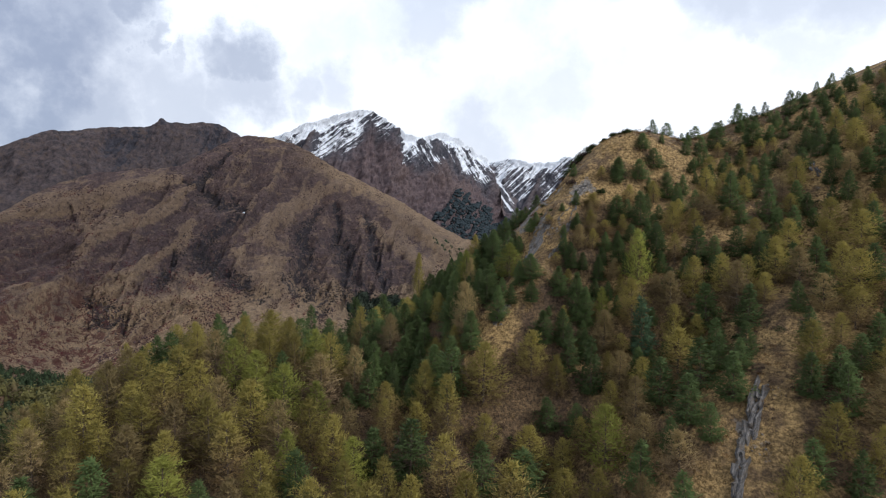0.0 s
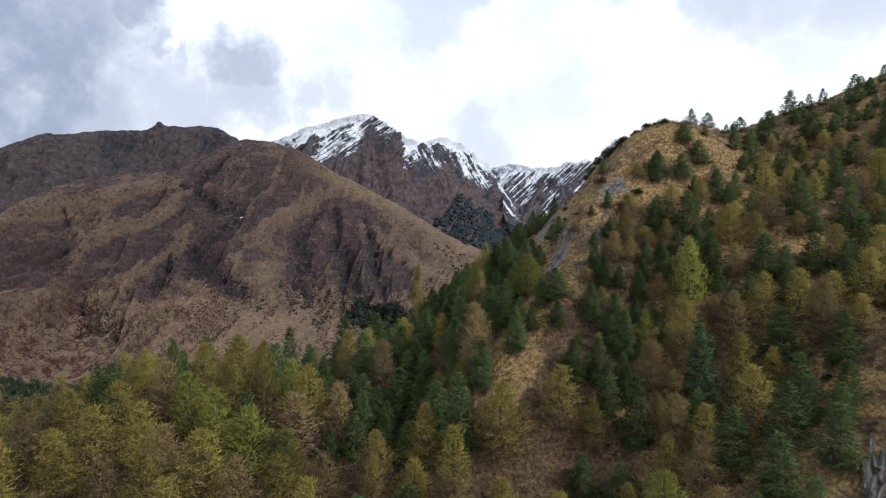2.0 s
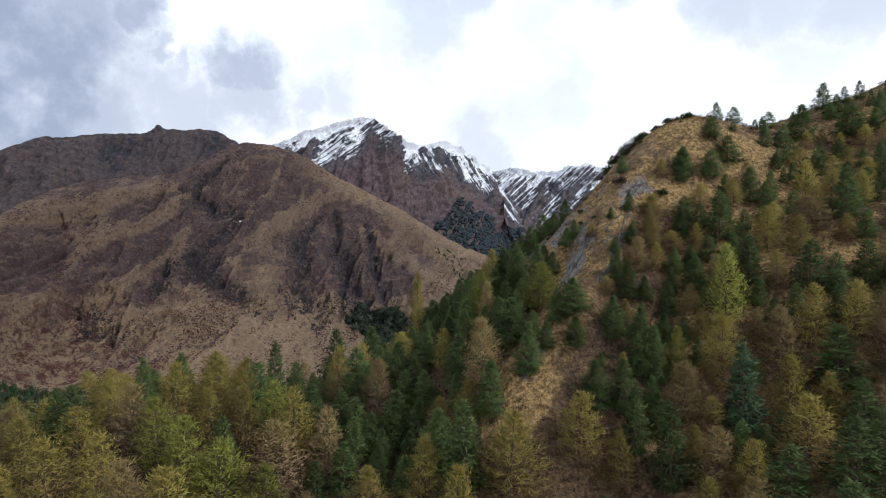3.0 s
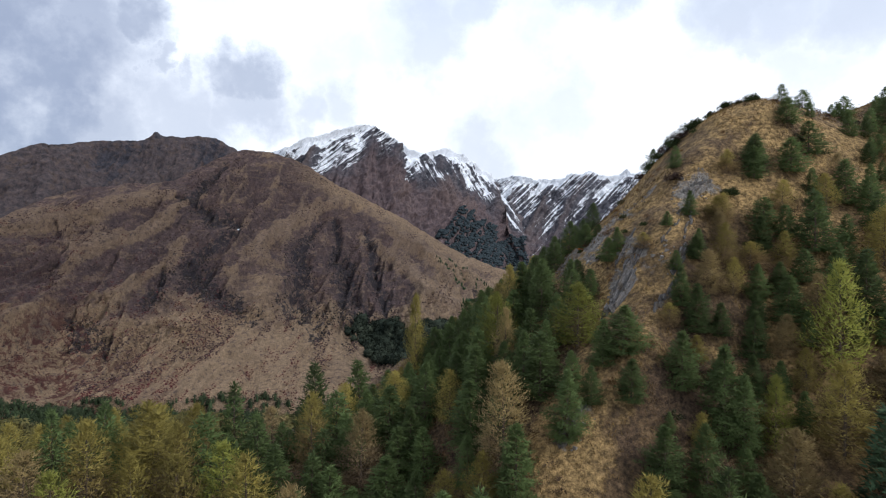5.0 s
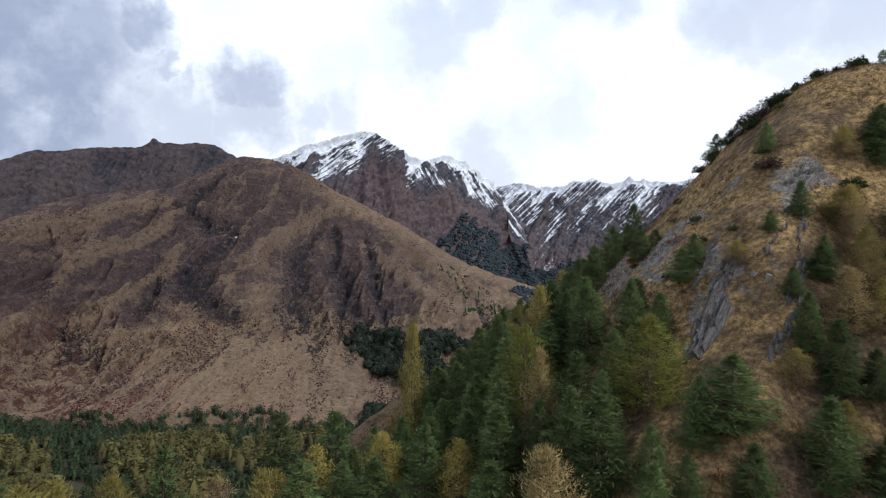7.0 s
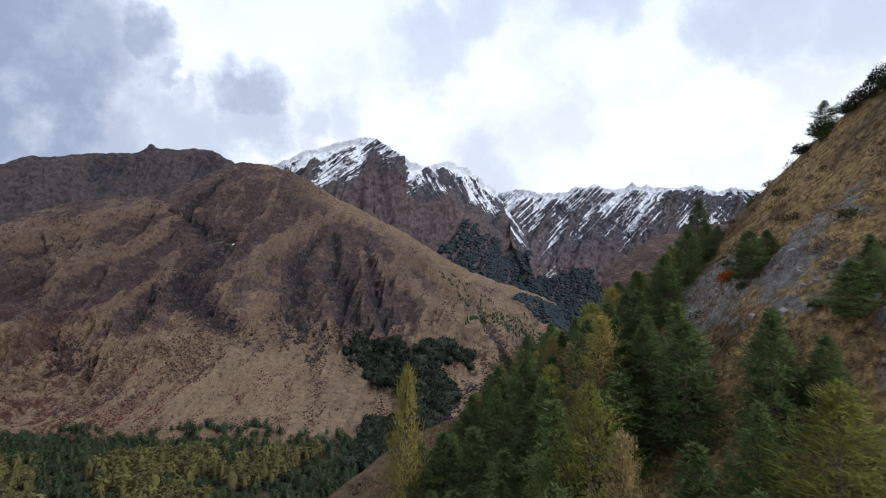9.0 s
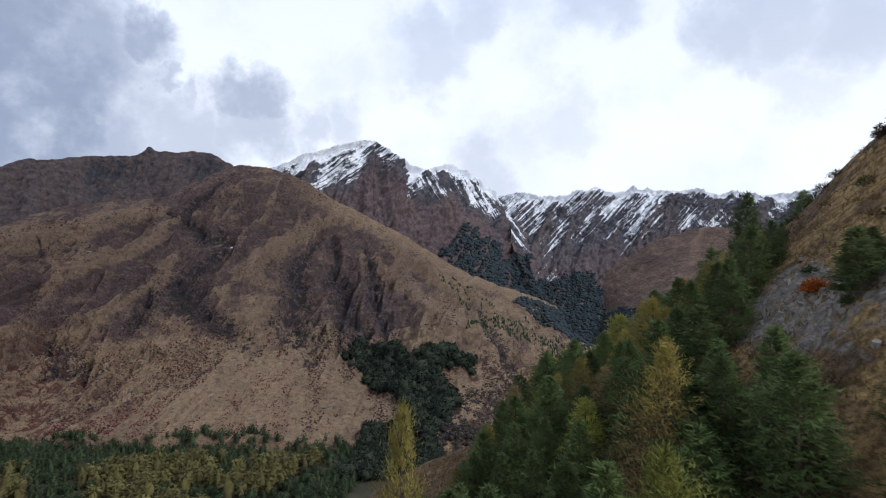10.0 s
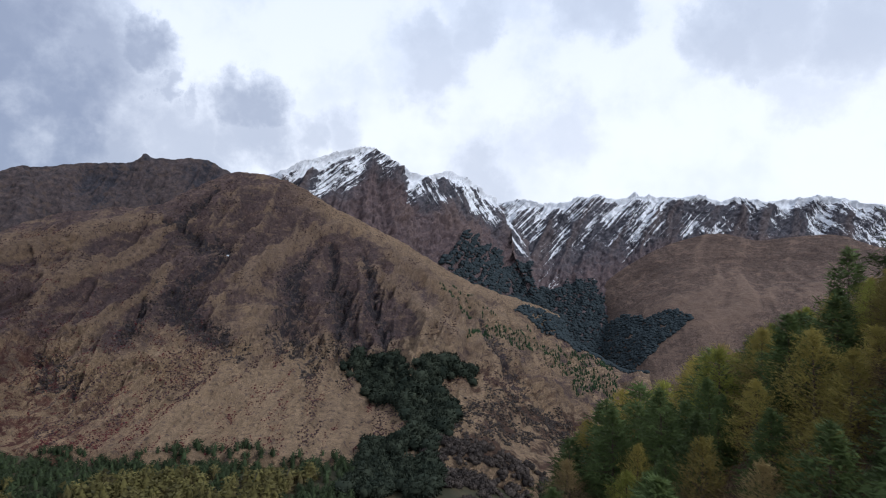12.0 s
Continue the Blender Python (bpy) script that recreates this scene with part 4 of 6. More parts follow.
def conifer(name, seed, h, r, kind, count, foliage, fine=1.0):
    """A conifer of height h and crown radius r, at the origin: an Empty with trunk and crown. The crown is a dense
    mass of broad inner sprays under many fine ones that follow the boughs. fine: size of the outer sprays."""
    rng = np.random.default_rng(seed)
    larch = kind == "larch"
    bend = rng.normal(0, 0.012 * h, 2)
    axis = lambda z: np.array([bend[0] * (z / h) ** 2, bend[1] * (z / h) ** 2, z])
    zs = np.linspace(-0.9, h * 0.985, 9)
    V, Fc = tube([axis(z) for z in zs], [max(0.012, 0.014 * h * (1 - max(z, 0) / h) ** 0.9 + 0.01) for z in zs], 6)
    nb = int(9 * h) if larch else int(11 * h)
    at, way, ln, wd = [], [], [], []
    per = count / nb
    phase = rng.uniform(0, 6.28, 3)
    for k in range(nb):
        zf = (k + rng.random()) / nb
        zf = 0.02 + 0.97 * zf ** (1.05 if larch else 1.25)
        # a rounded cone: fullest a quarter of the way up, drawn in at the foot
        prof = min(1.0, (1 - zf) ** (0.62 if larch else 0.82) * 1.12) * (0.66 + 0.34 * min(1.0, zf / 0.20))
        az = 2.399963 * k + rng.normal(0, 0.35)
        lobe = 1 + 0.16 * math.sin(2 * az + 5 * zf + phase[0]) + 0.14 * math.sin(3 * az + 11 * zf + phase[1]) + 0.09 * math.sin(14 * zf + phase[2])
        L = r * prof * lobe * (rng.uniform(0.74, 1.10) if larch else rng.uniform(0.62, 1.16)) + 0.10
        tilt = math.radians(rng.normal(6 + 44 * zf**2, 9)) if larch else math.radians(rng.normal(-16 + 46 * zf, 7))
        out = np.array([math.cos(az) * math.cos(tilt), math.sin(az) * math.cos(tilt), math.sin(tilt)])
        root = axis(zf * h * (0.96 if larch else 1.0))
        lift = (0.24 if larch else 0.16) * L
        tipp = root + out * L + np.array((0, 0, lift))
        o = len(V)
        w0 = 0.010 + 0.010 * L
        V += [tuple(root + (0, 0, w0)), tuple(root - (0, 0, w0)), tuple(tipp)]
        Fc.append((o, o + 1, o + 2))
        across = np.cross(out, (0, 0, 1.0))
        across /= np.linalg.norm(across) + 1e-9
        m = max(4, int(per * (0.25 + 1.3 * prof)))
        inner = np.arange(m) < 0.24 * m                      # broad sprays that close the crown
        s = np.where(inner, rng.uniform(0.25, 0.80, m), 0.30 + 0.72 * rng.random(m) ** 0.75)
        p = root + np.outer(s, out * L) + np.outer(s**2, (0, 0, lift))
        sw = rng.normal(0, 1, m) * (0.06 + (0.24 if larch else 0.30) * L * (1.05 - 0.75 * s))
        p = p + np.outer(sw, across) + rng.normal(size=(m, 3)) * ((0.10 + 0.06 * L) if larch else (0.08 + 0.055 * L))
        if larch:
            p[:, 2] -= 0.30 * np.abs(sw) * rng.random(m)
            d = out * 0.7 + np.outer(np.sign(sw) * 0.45, across) + rng.normal(0, 0.60, (m, 3)) + np.array((0, 0, 0.42))
            l = np.where(inner, rng.uniform(0.5, 0.9, m) * (0.45 + 0.3 * fine), fine * rng.uniform(0.26, 0.62, m))
            wdt = np.where(inner, rng.uniform(0.08, 0.17, m) * (0.2 + 0.42 * fine), fine * rng.uniform(0.020, 0.045, m))
        else:
            p[:, 2] -= 0.30 * np.abs(sw)
            d = out * 0.9 + np.outer(np.sign(sw) * 0.7, across) + rng.normal(0, 0.55, (m, 3)) + np.array((0, 0, 0.12))
            l = np.where(inner, rng.uniform(0.55, 1.0, m) * (0.45 + 0.3 * fine), fine * rng.uniform(0.28, 0.66, m))
            wdt = np.where(inner, rng.uniform(0.10, 0.20, m) * (0.2 + 0.42 * fine), fine * rng.uniform(0.035, 0.075, m))
        at.append(p); way.append(d); ln.append(l); wd.append(wdt)
    # leader and its upright top shoots
    m = int(count * 0.02) + 12
    zt = rng.uniform(0.84, 1.0, m)
    at.append(np.array([axis(z * h) for z in zt]) + rng.normal(0, 1, (m, 3)) * np.outer(0.03 + 0.5 * (1 - zt), (1, 1, 0.3)) * (r / 4.0))
    way.append(rng.normal(0, 0.35, (m, 3)) + np.array((0, 0, 0.9)))
    ln.append(rng.uniform(0.25, 0.6, m)); wd.append(rng.uniform(0.02, 0.06, m))
    at, way, ln, wd = np.concatenate(at), np.concatenate(way), np.concatenate(ln), np.concatenate(wd)
    at[:, 2] = np.maximum(at[:, 2], 0.12)
    cv, cf = slivers(rng, at, way, ln, wd)
    thing = new(name)
    part("trunk", link_mesh("trunk", V, Fc, MAT_BARK), thing, "brown bark trunk with thin limbs")
    out = np.stack([1.3 * at[:, 0] / r, 1.3 * at[:, 1] / r, 0.10 + 0.75 * at[:, 2] / h], -1)
    out /= np.linalg.norm(out, axis=1, keepdims=True) + 1e-9
    part("crown", tri_mesh("crown", cv, cf, foliage, form=np.repeat(out, 3, axis=0), rise=np.repeat(at[:, 2] / h, 3)), thing)
    thing["h"], thing["r"] = h, r
    return thing


LARCH_LABEL = "tall feathery larch with yellow-olive needles on the slope"
LIME_LABEL = "larch with fresh lime-green needles on the slope"
TAN_LABEL = "nearly bare larch with tan-brown needles on the slope"
FIR_LABEL = "dark green fir with dense drooping branches on the slope"
BLUE_LABEL = "blue-green fir with layered branches on the slope"
SORTS = (
    ("larch", "larch_tree", LARCH_LABEL, MAT_LARCH, "larch", 12, (4.3, 3.9, 4.6, 4.1), 100),
    ("lime", "larch_tree", LIME_LABEL, MAT_LIME, "larch", 12, (4.3, 3.9), 120),
    ("tan", "larch_tree", TAN_LABEL, MAT_TAN, "larch", 12, (4.4, 4.0), 140),
    ("fir", "fir_tree", FIR_LABEL, MAT_FIR, "fir", 10, (3.4, 3.8, 3.1, 3.5), 160),
    ("blue", "fir_tree", BLUE_LABEL, MAT_BLUE, "fir", 10, (3.4, 3.1), 180),
)
KINDS = {}
for sort, tname, tlabel, tmat, tkind, th, radii, tseed in SORTS:
    # fine-needled trees for the ground that the flight passes nearest, plainer ones for the rest
    KINDS[sort] = [tagged(conifer(tname, tseed + i, th, r, tkind, 2700 if tkind == "larch" else 1800, tmat, 1.6 if tkind == "larch" else 1.8), tlabel, "tree", "conifers on the hillside") for i, r in enumerate(radii)]
    KINDS[sort + "_near"] = [tagged(conifer(tname, tseed + 300 + i, th, r, tkind, 6600 if tkind == "larch" else 6400, tmat, 0.92), tlabel, "tree", "conifers on the hillside") for i, r in enumerate(radii[:3])]
USED = set()
STANDING = []
tree_rng = random.Random(7)


STAND = {}
TALLY = {"larch_tree": 0, "fir_tree": 0}


def join_stand(name, label, kind, material):
    """The trees past those kept singly, as one mass."""
    V, Fc, T, O, R, o = [], [], [], [], [], 0
    for proto, m in STAND.get(kind, ()):
        crown = next(c for c in proto.children if c.name.startswith("crown")).data
        v = np.empty(3 * len(crown.vertices), np.float32)
        crown.vertices.foreach_get("co", v)
        v = v.reshape(-1, 3)
        M = np.array(m)
        V.append(v @ M[:3, :3].T + M[:3, 3])
        d = np.empty(v.size, np.float32)
        crown.attributes["form"].data.foreach_get("vector", d)
        d = d.reshape(-1, 3) @ M[:3, :3].T
        q = np.empty(len(v), np.float32)
        crown.attributes["rise"].data.foreach_get("value", q)
        R.append(q)
        O.append(d / (np.linalg.norm(d, axis=1, keepdims=True) + 1e-9))
        Fc.append(np.arange(len(v)).reshape(-1, 3) + o)
        T.append(np.full(len(v), tree_rng.random()))
        o += len(v)
    if V:
        tagged(new(name, tri_mesh(name, np.concatenate(V), np.concatenate(Fc), material, np.concatenate(T), form=np.concatenate(O), rise=np.concatenate(R))), label, "wood", kind="stuff")


def plant(kind, x, y, h, wide=None, single=True):
    """A tree of that kind, height and crown width with its foot at (x, y) on the hillside; past 300 of a kind it joins the stand."""
    near = 144 < y < 232 and -18 < x < 48
    proto = tree_rng.choice(KINDS[kind + "_near" if near else kind])
    wide = wide if wide else 0.7 * h
    sz, sx = h / proto["h"], 0.5 * wide / proto["r"]
    m = Matrix.Translation((x, y, float(hill(x, y)) - 0.15)) @ Matrix.Rotation(tree_rng.uniform(0, 6.283), 4, "Z") @ Matrix.Rotation(radians(tree_rng.uniform(-2, 2)), 4, "X")
    STANDING.append((x, y, 0.5 * wide))
    base = proto.name.split(".")[0]
    if TALLY[base] >= 298 or not single:
        STAND.setdefault(kind + "_near" if near else kind, []).append((proto, m @ Matrix.Diagonal((sx, sx, sz, 1))))
        return None
    TALLY[base] += 1
    if proto.name in USED:
        ob = copy_thing(proto, m)
    else:
        USED.add(proto.name)
        ob = proto
        ob.matrix_basis = m
    ob.scale = (sx, sx, sz)
    return ob


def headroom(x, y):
    """Greatest tree height past the spur: tops stay below planes through the camera's last place."""
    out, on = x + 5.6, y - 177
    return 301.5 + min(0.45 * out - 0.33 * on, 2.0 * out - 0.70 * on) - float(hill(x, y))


def free(x, y, r, close):
    return all((x - a) ** 2 + (y - b) ** 2 > (close * (r + c)) ** 2 for a, b, c in STANDING)


def fill(count, kinds, xr, yr, hr, ok, close=0.85):
    """Scatter trees where there is room; close: how far crowns stand apart, 1 when they just touch."""
    made = tries = 0
    while made < count and tries < count * 60:
        tries += 1
        x, y, h = tree_rng.uniform(*xr), tree_rng.uniform(*yr), tree_rng.uniform(*hr)
        kind = tree_rng.choice(kinds)
        h *= 0.85 if kind in ("fir", "blue") else 1.0
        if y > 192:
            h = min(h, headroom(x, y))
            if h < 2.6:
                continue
        wide = h * (tree_rng.uniform(0.70, 0.98) if kind in ("fir", "blue") else tree_rng.uniform(0.70, 0.95))
        if ok(x, y) and free(x, y, 0.5 * wide, close):
            plant(kind, x, y, h, wide)
            made += 1


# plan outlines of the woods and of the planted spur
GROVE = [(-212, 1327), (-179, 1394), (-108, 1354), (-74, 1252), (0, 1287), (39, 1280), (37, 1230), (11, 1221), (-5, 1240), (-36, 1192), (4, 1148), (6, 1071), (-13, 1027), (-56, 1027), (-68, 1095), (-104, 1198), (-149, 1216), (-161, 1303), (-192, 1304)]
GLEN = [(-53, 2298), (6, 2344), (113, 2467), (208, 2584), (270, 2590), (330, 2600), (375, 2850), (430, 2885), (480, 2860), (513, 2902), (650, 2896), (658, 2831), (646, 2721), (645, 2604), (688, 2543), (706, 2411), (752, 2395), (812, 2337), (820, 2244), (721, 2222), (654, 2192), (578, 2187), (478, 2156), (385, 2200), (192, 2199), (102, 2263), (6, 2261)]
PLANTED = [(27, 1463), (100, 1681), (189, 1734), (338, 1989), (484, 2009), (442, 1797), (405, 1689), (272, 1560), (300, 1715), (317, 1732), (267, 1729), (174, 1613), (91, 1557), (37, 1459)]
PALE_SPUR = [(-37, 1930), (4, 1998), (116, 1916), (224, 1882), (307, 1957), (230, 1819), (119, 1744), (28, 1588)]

# single trees: x, y, height, crown width
FIRS_A = [(-78, 165, 11.5, 6), (-63, 170, 12, 6), (-57, 174, 12, 6), (-41, 188, 14.5, 7), (-41, 154, 12.5, 7), (23, 161, 6.5, 8), (33.6, 170, 3, 3), (-4, 198, 9.5, 8), (7, 152, 9.5, 7), (-6, 161, 9.5, 8), (2, 143, 14, 8), (34, 139, 13, 7), (103, 215, 7, 5.5), (115, 204, 8, 6), (120, 205, 4.5, 4), (72, 211, 5, 4), (77, 212, 4.5, 5.5), (86, 140, 9.5, 6), (79, 150, 9.5, 7), (65, 156, 9, 8), (56, 160, 9, 6), (55, 170, 9.5, 7)]
FIRS_B = [(59, 184, 6, 6), (52, 183, 5.5, 5), (71, 181, 6, 4), (78, 166, 10, 7), (86, 161, 11, 6), (100, 198, 7.5, 9), (91, 204, 8.5, 8), (88, 215, 4.5, 6), (61, 135, 8.5, 7), (76, 130, 6.5, 5), (-29, 203, 14, 8), (-19, 197, 12, 8), (16, 187, 8.5, 6), (25, 193, 4.5, 5), (30, 158, 7.5, 6), (34, 154, 12, 7), (-1, 196, 10, 8), (53, 185, 5, 5), (62, 191, 5, 6), (65, 189, 6, 7), (50, 176, 5, 6), (37, 171, 3.5, 3.6), (26, 180, 4, 4.5)]
FIRS_C = [(21, 182, 5, 4.5), (19, 178, 9, 6), (22, 177, 5, 4.5), (16, 174, 8, 6), (25, 209, 7, 6), (21, 204, 7.5, 6), (16.5, 199.5, 7.5, 6), (17, 206, 7, 6), (47, 163, 6.5, 6), (23, 222, 7, 6), (28, 196, 4, 4.5), (14, 202, 8.5, 7), (45, 214, 4.5, 4.5), (15, 183, 9.5, 8), (12, 189, 8, 7), (33, 236, 7.5, 6), (6, 211, 8.5, 7), (14, 190, 7.5, 6), (14, 155, 9, 6), (-33, 177, 12, 7), (77, 148, 11, 6), (36, 153, 10, 6), (30, 144, 10.5, 6), (35, 230, 10, 7), (50, 243, 6.5, 6)]
LARCHES_A = [(-67, 145, 14, 11), (-66, 162, 12.5, 8), (-89, 156, 12, 9), (-87, 166, 14, 7), (-47, 186, 12, 8), (-46, 161, 12, 8), (-24, 176, 14, 7.5), (21, 144, 11, 10), (1, 132, 14.5, 9), (19, 131, 11, 12), (9, 131, 9.5, 9), (-6, 139, 9, 8), (-13, 136, 13.5, 7)]
LARCHES_B = [(61, 148, 10.5, 7), (72, 144, 9, 8), (67, 146, 10, 7), (91, 160, 6.5, 6), (83, 191, 5, 6), (52, 134, 12, 12), (72, 136, 7, 6), (-42, 167, 14.5, 8), (43, 177, 4.5, 6), (45, 170, 4.5, 7), (-8, 198, 18, 6), (10, 190, 12, 7)]
# small trees on the open spur
FIRS_D = [(20.2, 161.3, 6.4, 4.6), (15.8, 160.6, 5.3, 4.4), (17.6, 157.2, 5, 4.2), (22.7, 156.3, 5.4, 5), (32.9, 166, 5.7, 4), (37.4, 171.1, 4.6, 3.4), (37.4, 162.9, 4.6, 4), (40.1, 188.1, 4, 3.6), (52.7, 184.2, 6.5, 5), (34.3, 175.8, 2.3, 2.3), (27.4, 180.1, 4.1, 3.2), (10, 168, 9, 6), (3, 172, 10, 7), (7, 165, 9, 6), (12.2, 228, 8, 6), (8.8, 231, 8, 6.5), (15.8, 227, 7, 5), (5.5, 233, 7, 6), (12, 234, 7, 6)]
LARCHES_C = [(30.3, 163.5, 3.6, 4), (47.4, 183.5, 3.9, 4.3), (43.5, 176.2, 6, 4.9), (30.4, 175.6, 2.8, 4), (33, 160.5, 4, 4), (16.6, 221, 5.6, 5), (18.3, 213.5, 6.5, 5), (14.6, 210.5, 5.5, 5), (22, 216, 4.5, 4.5)]
TANS = [(-53, 142, 13, 9.5), (-23, 157, 12.5, 9), (-23, 141, 11.5, 9), (-15, 170, 12, 9), (6, 157, 14, 10), (71, 166, 7.5, 10), (40, 137, 9.5, 8), (8, 176, 10.5, 5)]
LIMES = [(-35, 166, 13, 10.5), (-33, 127, 13.5, 8), (7, 181, 12, 9), (18.5, 170, 10, 10), (-19, 127, 11.5, 8), (40, 153, 10, 6), (50, 156, 15, 8), (33, 122, 13.5, 12), (8, 204, 7, 6), (4, 218, 5.5, 5)]
BLUES = [(47, 143, 13.5, 7)]
for k, rows in (("fir", FIRS_A + FIRS_B + FIRS_C + FIRS_D), ("larch", LARCHES_A + LARCHES_B + LARCHES_C), ("tan", TANS), ("lime", LIMES), ("blue", BLUES)):
    for x, y, h, wide in rows:
        plant(k, x, y, h, wide)


GLADES = [
    [(10, 150, 5), (16, 157, 6), (23, 164, 6.5), (29, 170, 6), (30, 178, 6.5), (36, 186, 8), (47, 198, 9), (56, 203, 7)],
    [(48, 97, 6), (54, 103, 7), (59, 109, 7), (63, 117, 5.5), (71, 128, 3), (77, 138, 3)],
    [(27, 184, 6), (30, 192, 8), (33, 201, 8)],
    [(14, 178, 4), (17, 187, 5), (21, 194, 4.5), (24.5, 200, 5.5), (30, 204, 7), (37, 206, 9), (46, 212, 7)],
]


def open_face(x, y):
    """The bare grassy spur, the rock ribs and the scree, where few trees stand."""
    for line in GLADES:
        for (x0, y0, r0), (x1, y1, r1) in zip(line, line[1:]):
            k = max(0.0, min(1.0, ((x - x0) * (x1 - x0) + (y - y0) * (y1 - y0)) / ((x1 - x0) ** 2 + (y1 - y0) ** 2)))
            if math.hypot(x - x0 - k * (x1 - x0), y - y0 - k * (y1 - y0)) < r0 + k * (r1 - r0):
                return True
    return False


def in_wood(x, y):
    return x < 24 + 0.2 * (y - 150) and not open_face(x, y)


def on_brow(x, y):
    return x >= 24 + 0.2 * (y - 150) and not open_face(x, y) and y < 206 and (y < 148 or x - 45 > 0.97 * (y - 172))


# needle litter and heath, darkened for the trees' shade, under the trees; grass on the open spur
land = bpy.data.objects["hillside"].data
litter_shade = [0.0 if open_face(q.co.x, q.co.y) else float(np.clip(0.5 + 0.06 * (34 + 0.2 * (q.co.y - 150) - q.co.x), 0.10, 1.0)) for q in land.vertices]
land.attributes.new("litter_shade", "FLOAT", "POINT").data.foreach_set("value", litter_shade)

# the larch wood low on the slope, thicker with firs to the middle and over the brow
fill(56, ["fir"] * 10 + ["larch"] * 2, (-24, 16), (150, 186), (8, 12), in_wood, 0.62)
fill(55, ["fir"] * 9 + ["larch"] * 2 + ["tan"], (-40, 20), (182, 216), (7, 10), in_wood, 0.64)
fill(34, ["fir"] * 4 + ["larch"] * 3 + ["lime", "tan"], (-4, 32), (210, 262), (9, 13), in_wood, 0.60)
fill(44, ["fir"] * 4 + ["larch"] * 3 + ["lime", "tan"], (-40, 34), (205, 256), (5, 9), in_wood, 0.64)
fill(80, ["larch"] * 7 + ["tan", "lime"] + ["fir"] * 2, (-60, 24), (100, 165), (12, 16.5), lambda x, y: in_wood(x, y) and (x < 8 or y < 146), 0.68)
fill(80, ["larch"] * 4 + ["fir"] * 4 + ["tan"] * 3, (20, 96), (96, 150), (8, 12), on_brow, 0.72)
fill(110, ["fir"] * 5 + ["larch"] * 4 + ["tan"], (40, 136), (138, 184), (5.5, 9.5), on_brow, 0.64)
fill(30, ["fir"] * 5 + ["larch"], (60, 136), (180, 200), (4, 6), on_brow, 0.70)
fill(60, ["larch"] * 7 + ["tan"] * 2 + ["fir"], (-135, -50), (100, 160), (12, 17), in_wood, 0.68)
fill(75, ["fir"] * 3 + ["larch"] * 6, (-135, -24), (155, 215), (10, 15), in_wood, 0.70)
fill(40, ["fir"] * 5 + ["larch"] * 2, (-60, 20), (215, 264), (6, 10), in_wood, 0.75)
fill(40, ["fir"], (76, 140), (186, 214), (4, 6.5), lambda x, y: not open_face(x, y), 0.72)
fill(46, ["fir"] * 4 + ["larch"] * 2 + ["tan"] * 2, (30, 58), (138, 174), (5, 9), lambda x, y: not open_face(x, y) and x - 38 > 0.97 * (y - 172), 0.66)
fill(24, ["fir"] * 3 + ["larch", "tan"], (24, 66), (150, 186), (3, 5), lambda x, y: not open_face(x, y), 1.0)
join_stand("larch_stand", "stand of yellow-olive larches on the lower slope", "larch", MAT_LARCH)
join_stand("lime_larch_stand", "fresh green larches among the stand", "lime", MAT_LIME)
join_stand("dry_larch_stand", "tan half-bare larches among the stand", "tan", MAT_TAN)
join_stand("fir_stand", "dark green firs among the stand", "fir", MAT_FIR)
join_stand("blue_fir_stand", "blue-green firs among the stand", "blue", MAT_BLUE)
for near_kind, mat in (("larch", MAT_LARCH), ("lime", MAT_LIME), ("tan", MAT_TAN), ("fir", MAT_FIR), ("blue", MAT_BLUE)):
    join_stand("near_" + near_kind + "_stand", "conifers on the near slope", near_kind + "_near", mat)

for k in KINDS:
    for spare in KINDS[k]:
        if spare.name not in USED:
            for o in (*spare.children, spare):
                bpy.data.objects.remove(o)


# a dead tree among the firs
def dead_tree(x, y, h, seed):
    rng = np.random.default_rng(seed)
    thing = tagged(new("dead_tree"), "bare grey dead conifer standing among the firs", "tree")
    thing.location = (x, y, float(hill(x, y)) - 0.2)
    zs = np.linspace(0, h, 8)
    lean = [(0.02 * z + 0.05 * math.sin(0.9 * z), 0.03 * math.sin(1.3 * z), z) for z in zs]
    part("trunk", link_mesh("trunk", *tube(lean, [0.11 * (1 - z / h) + 0.015 for z in zs], 7), MAT_DEAD), thing)
    for k in range(16):
        z, a, run = h * rng.uniform(0.25, 0.96), rng.uniform(0, 6.28), 0
        run = 0.22 * (h - z) + rng.uniform(0.3, 0.7)
        limb = [(0.02 * z + run * f * math.cos(a), run * f * math.sin(a), z + 0.25 * run * f * f + 0.02 * math.sin(9 * f)) for f in (0, 0.35, 0.7, 1.0)]
        part("branch", link_mesh("branch", *tube(limb, [0.035, 0.026, 0.016, 0.006], 4), MAT_DEAD), thing)
    return thing


MAT_DEAD = mat_bark("weathered_grey_wood", (0.16, 0.145, 0.135), (0.40, 0.375, 0.35))
dead_tree(23.5, 211.0, 7.0, 5)


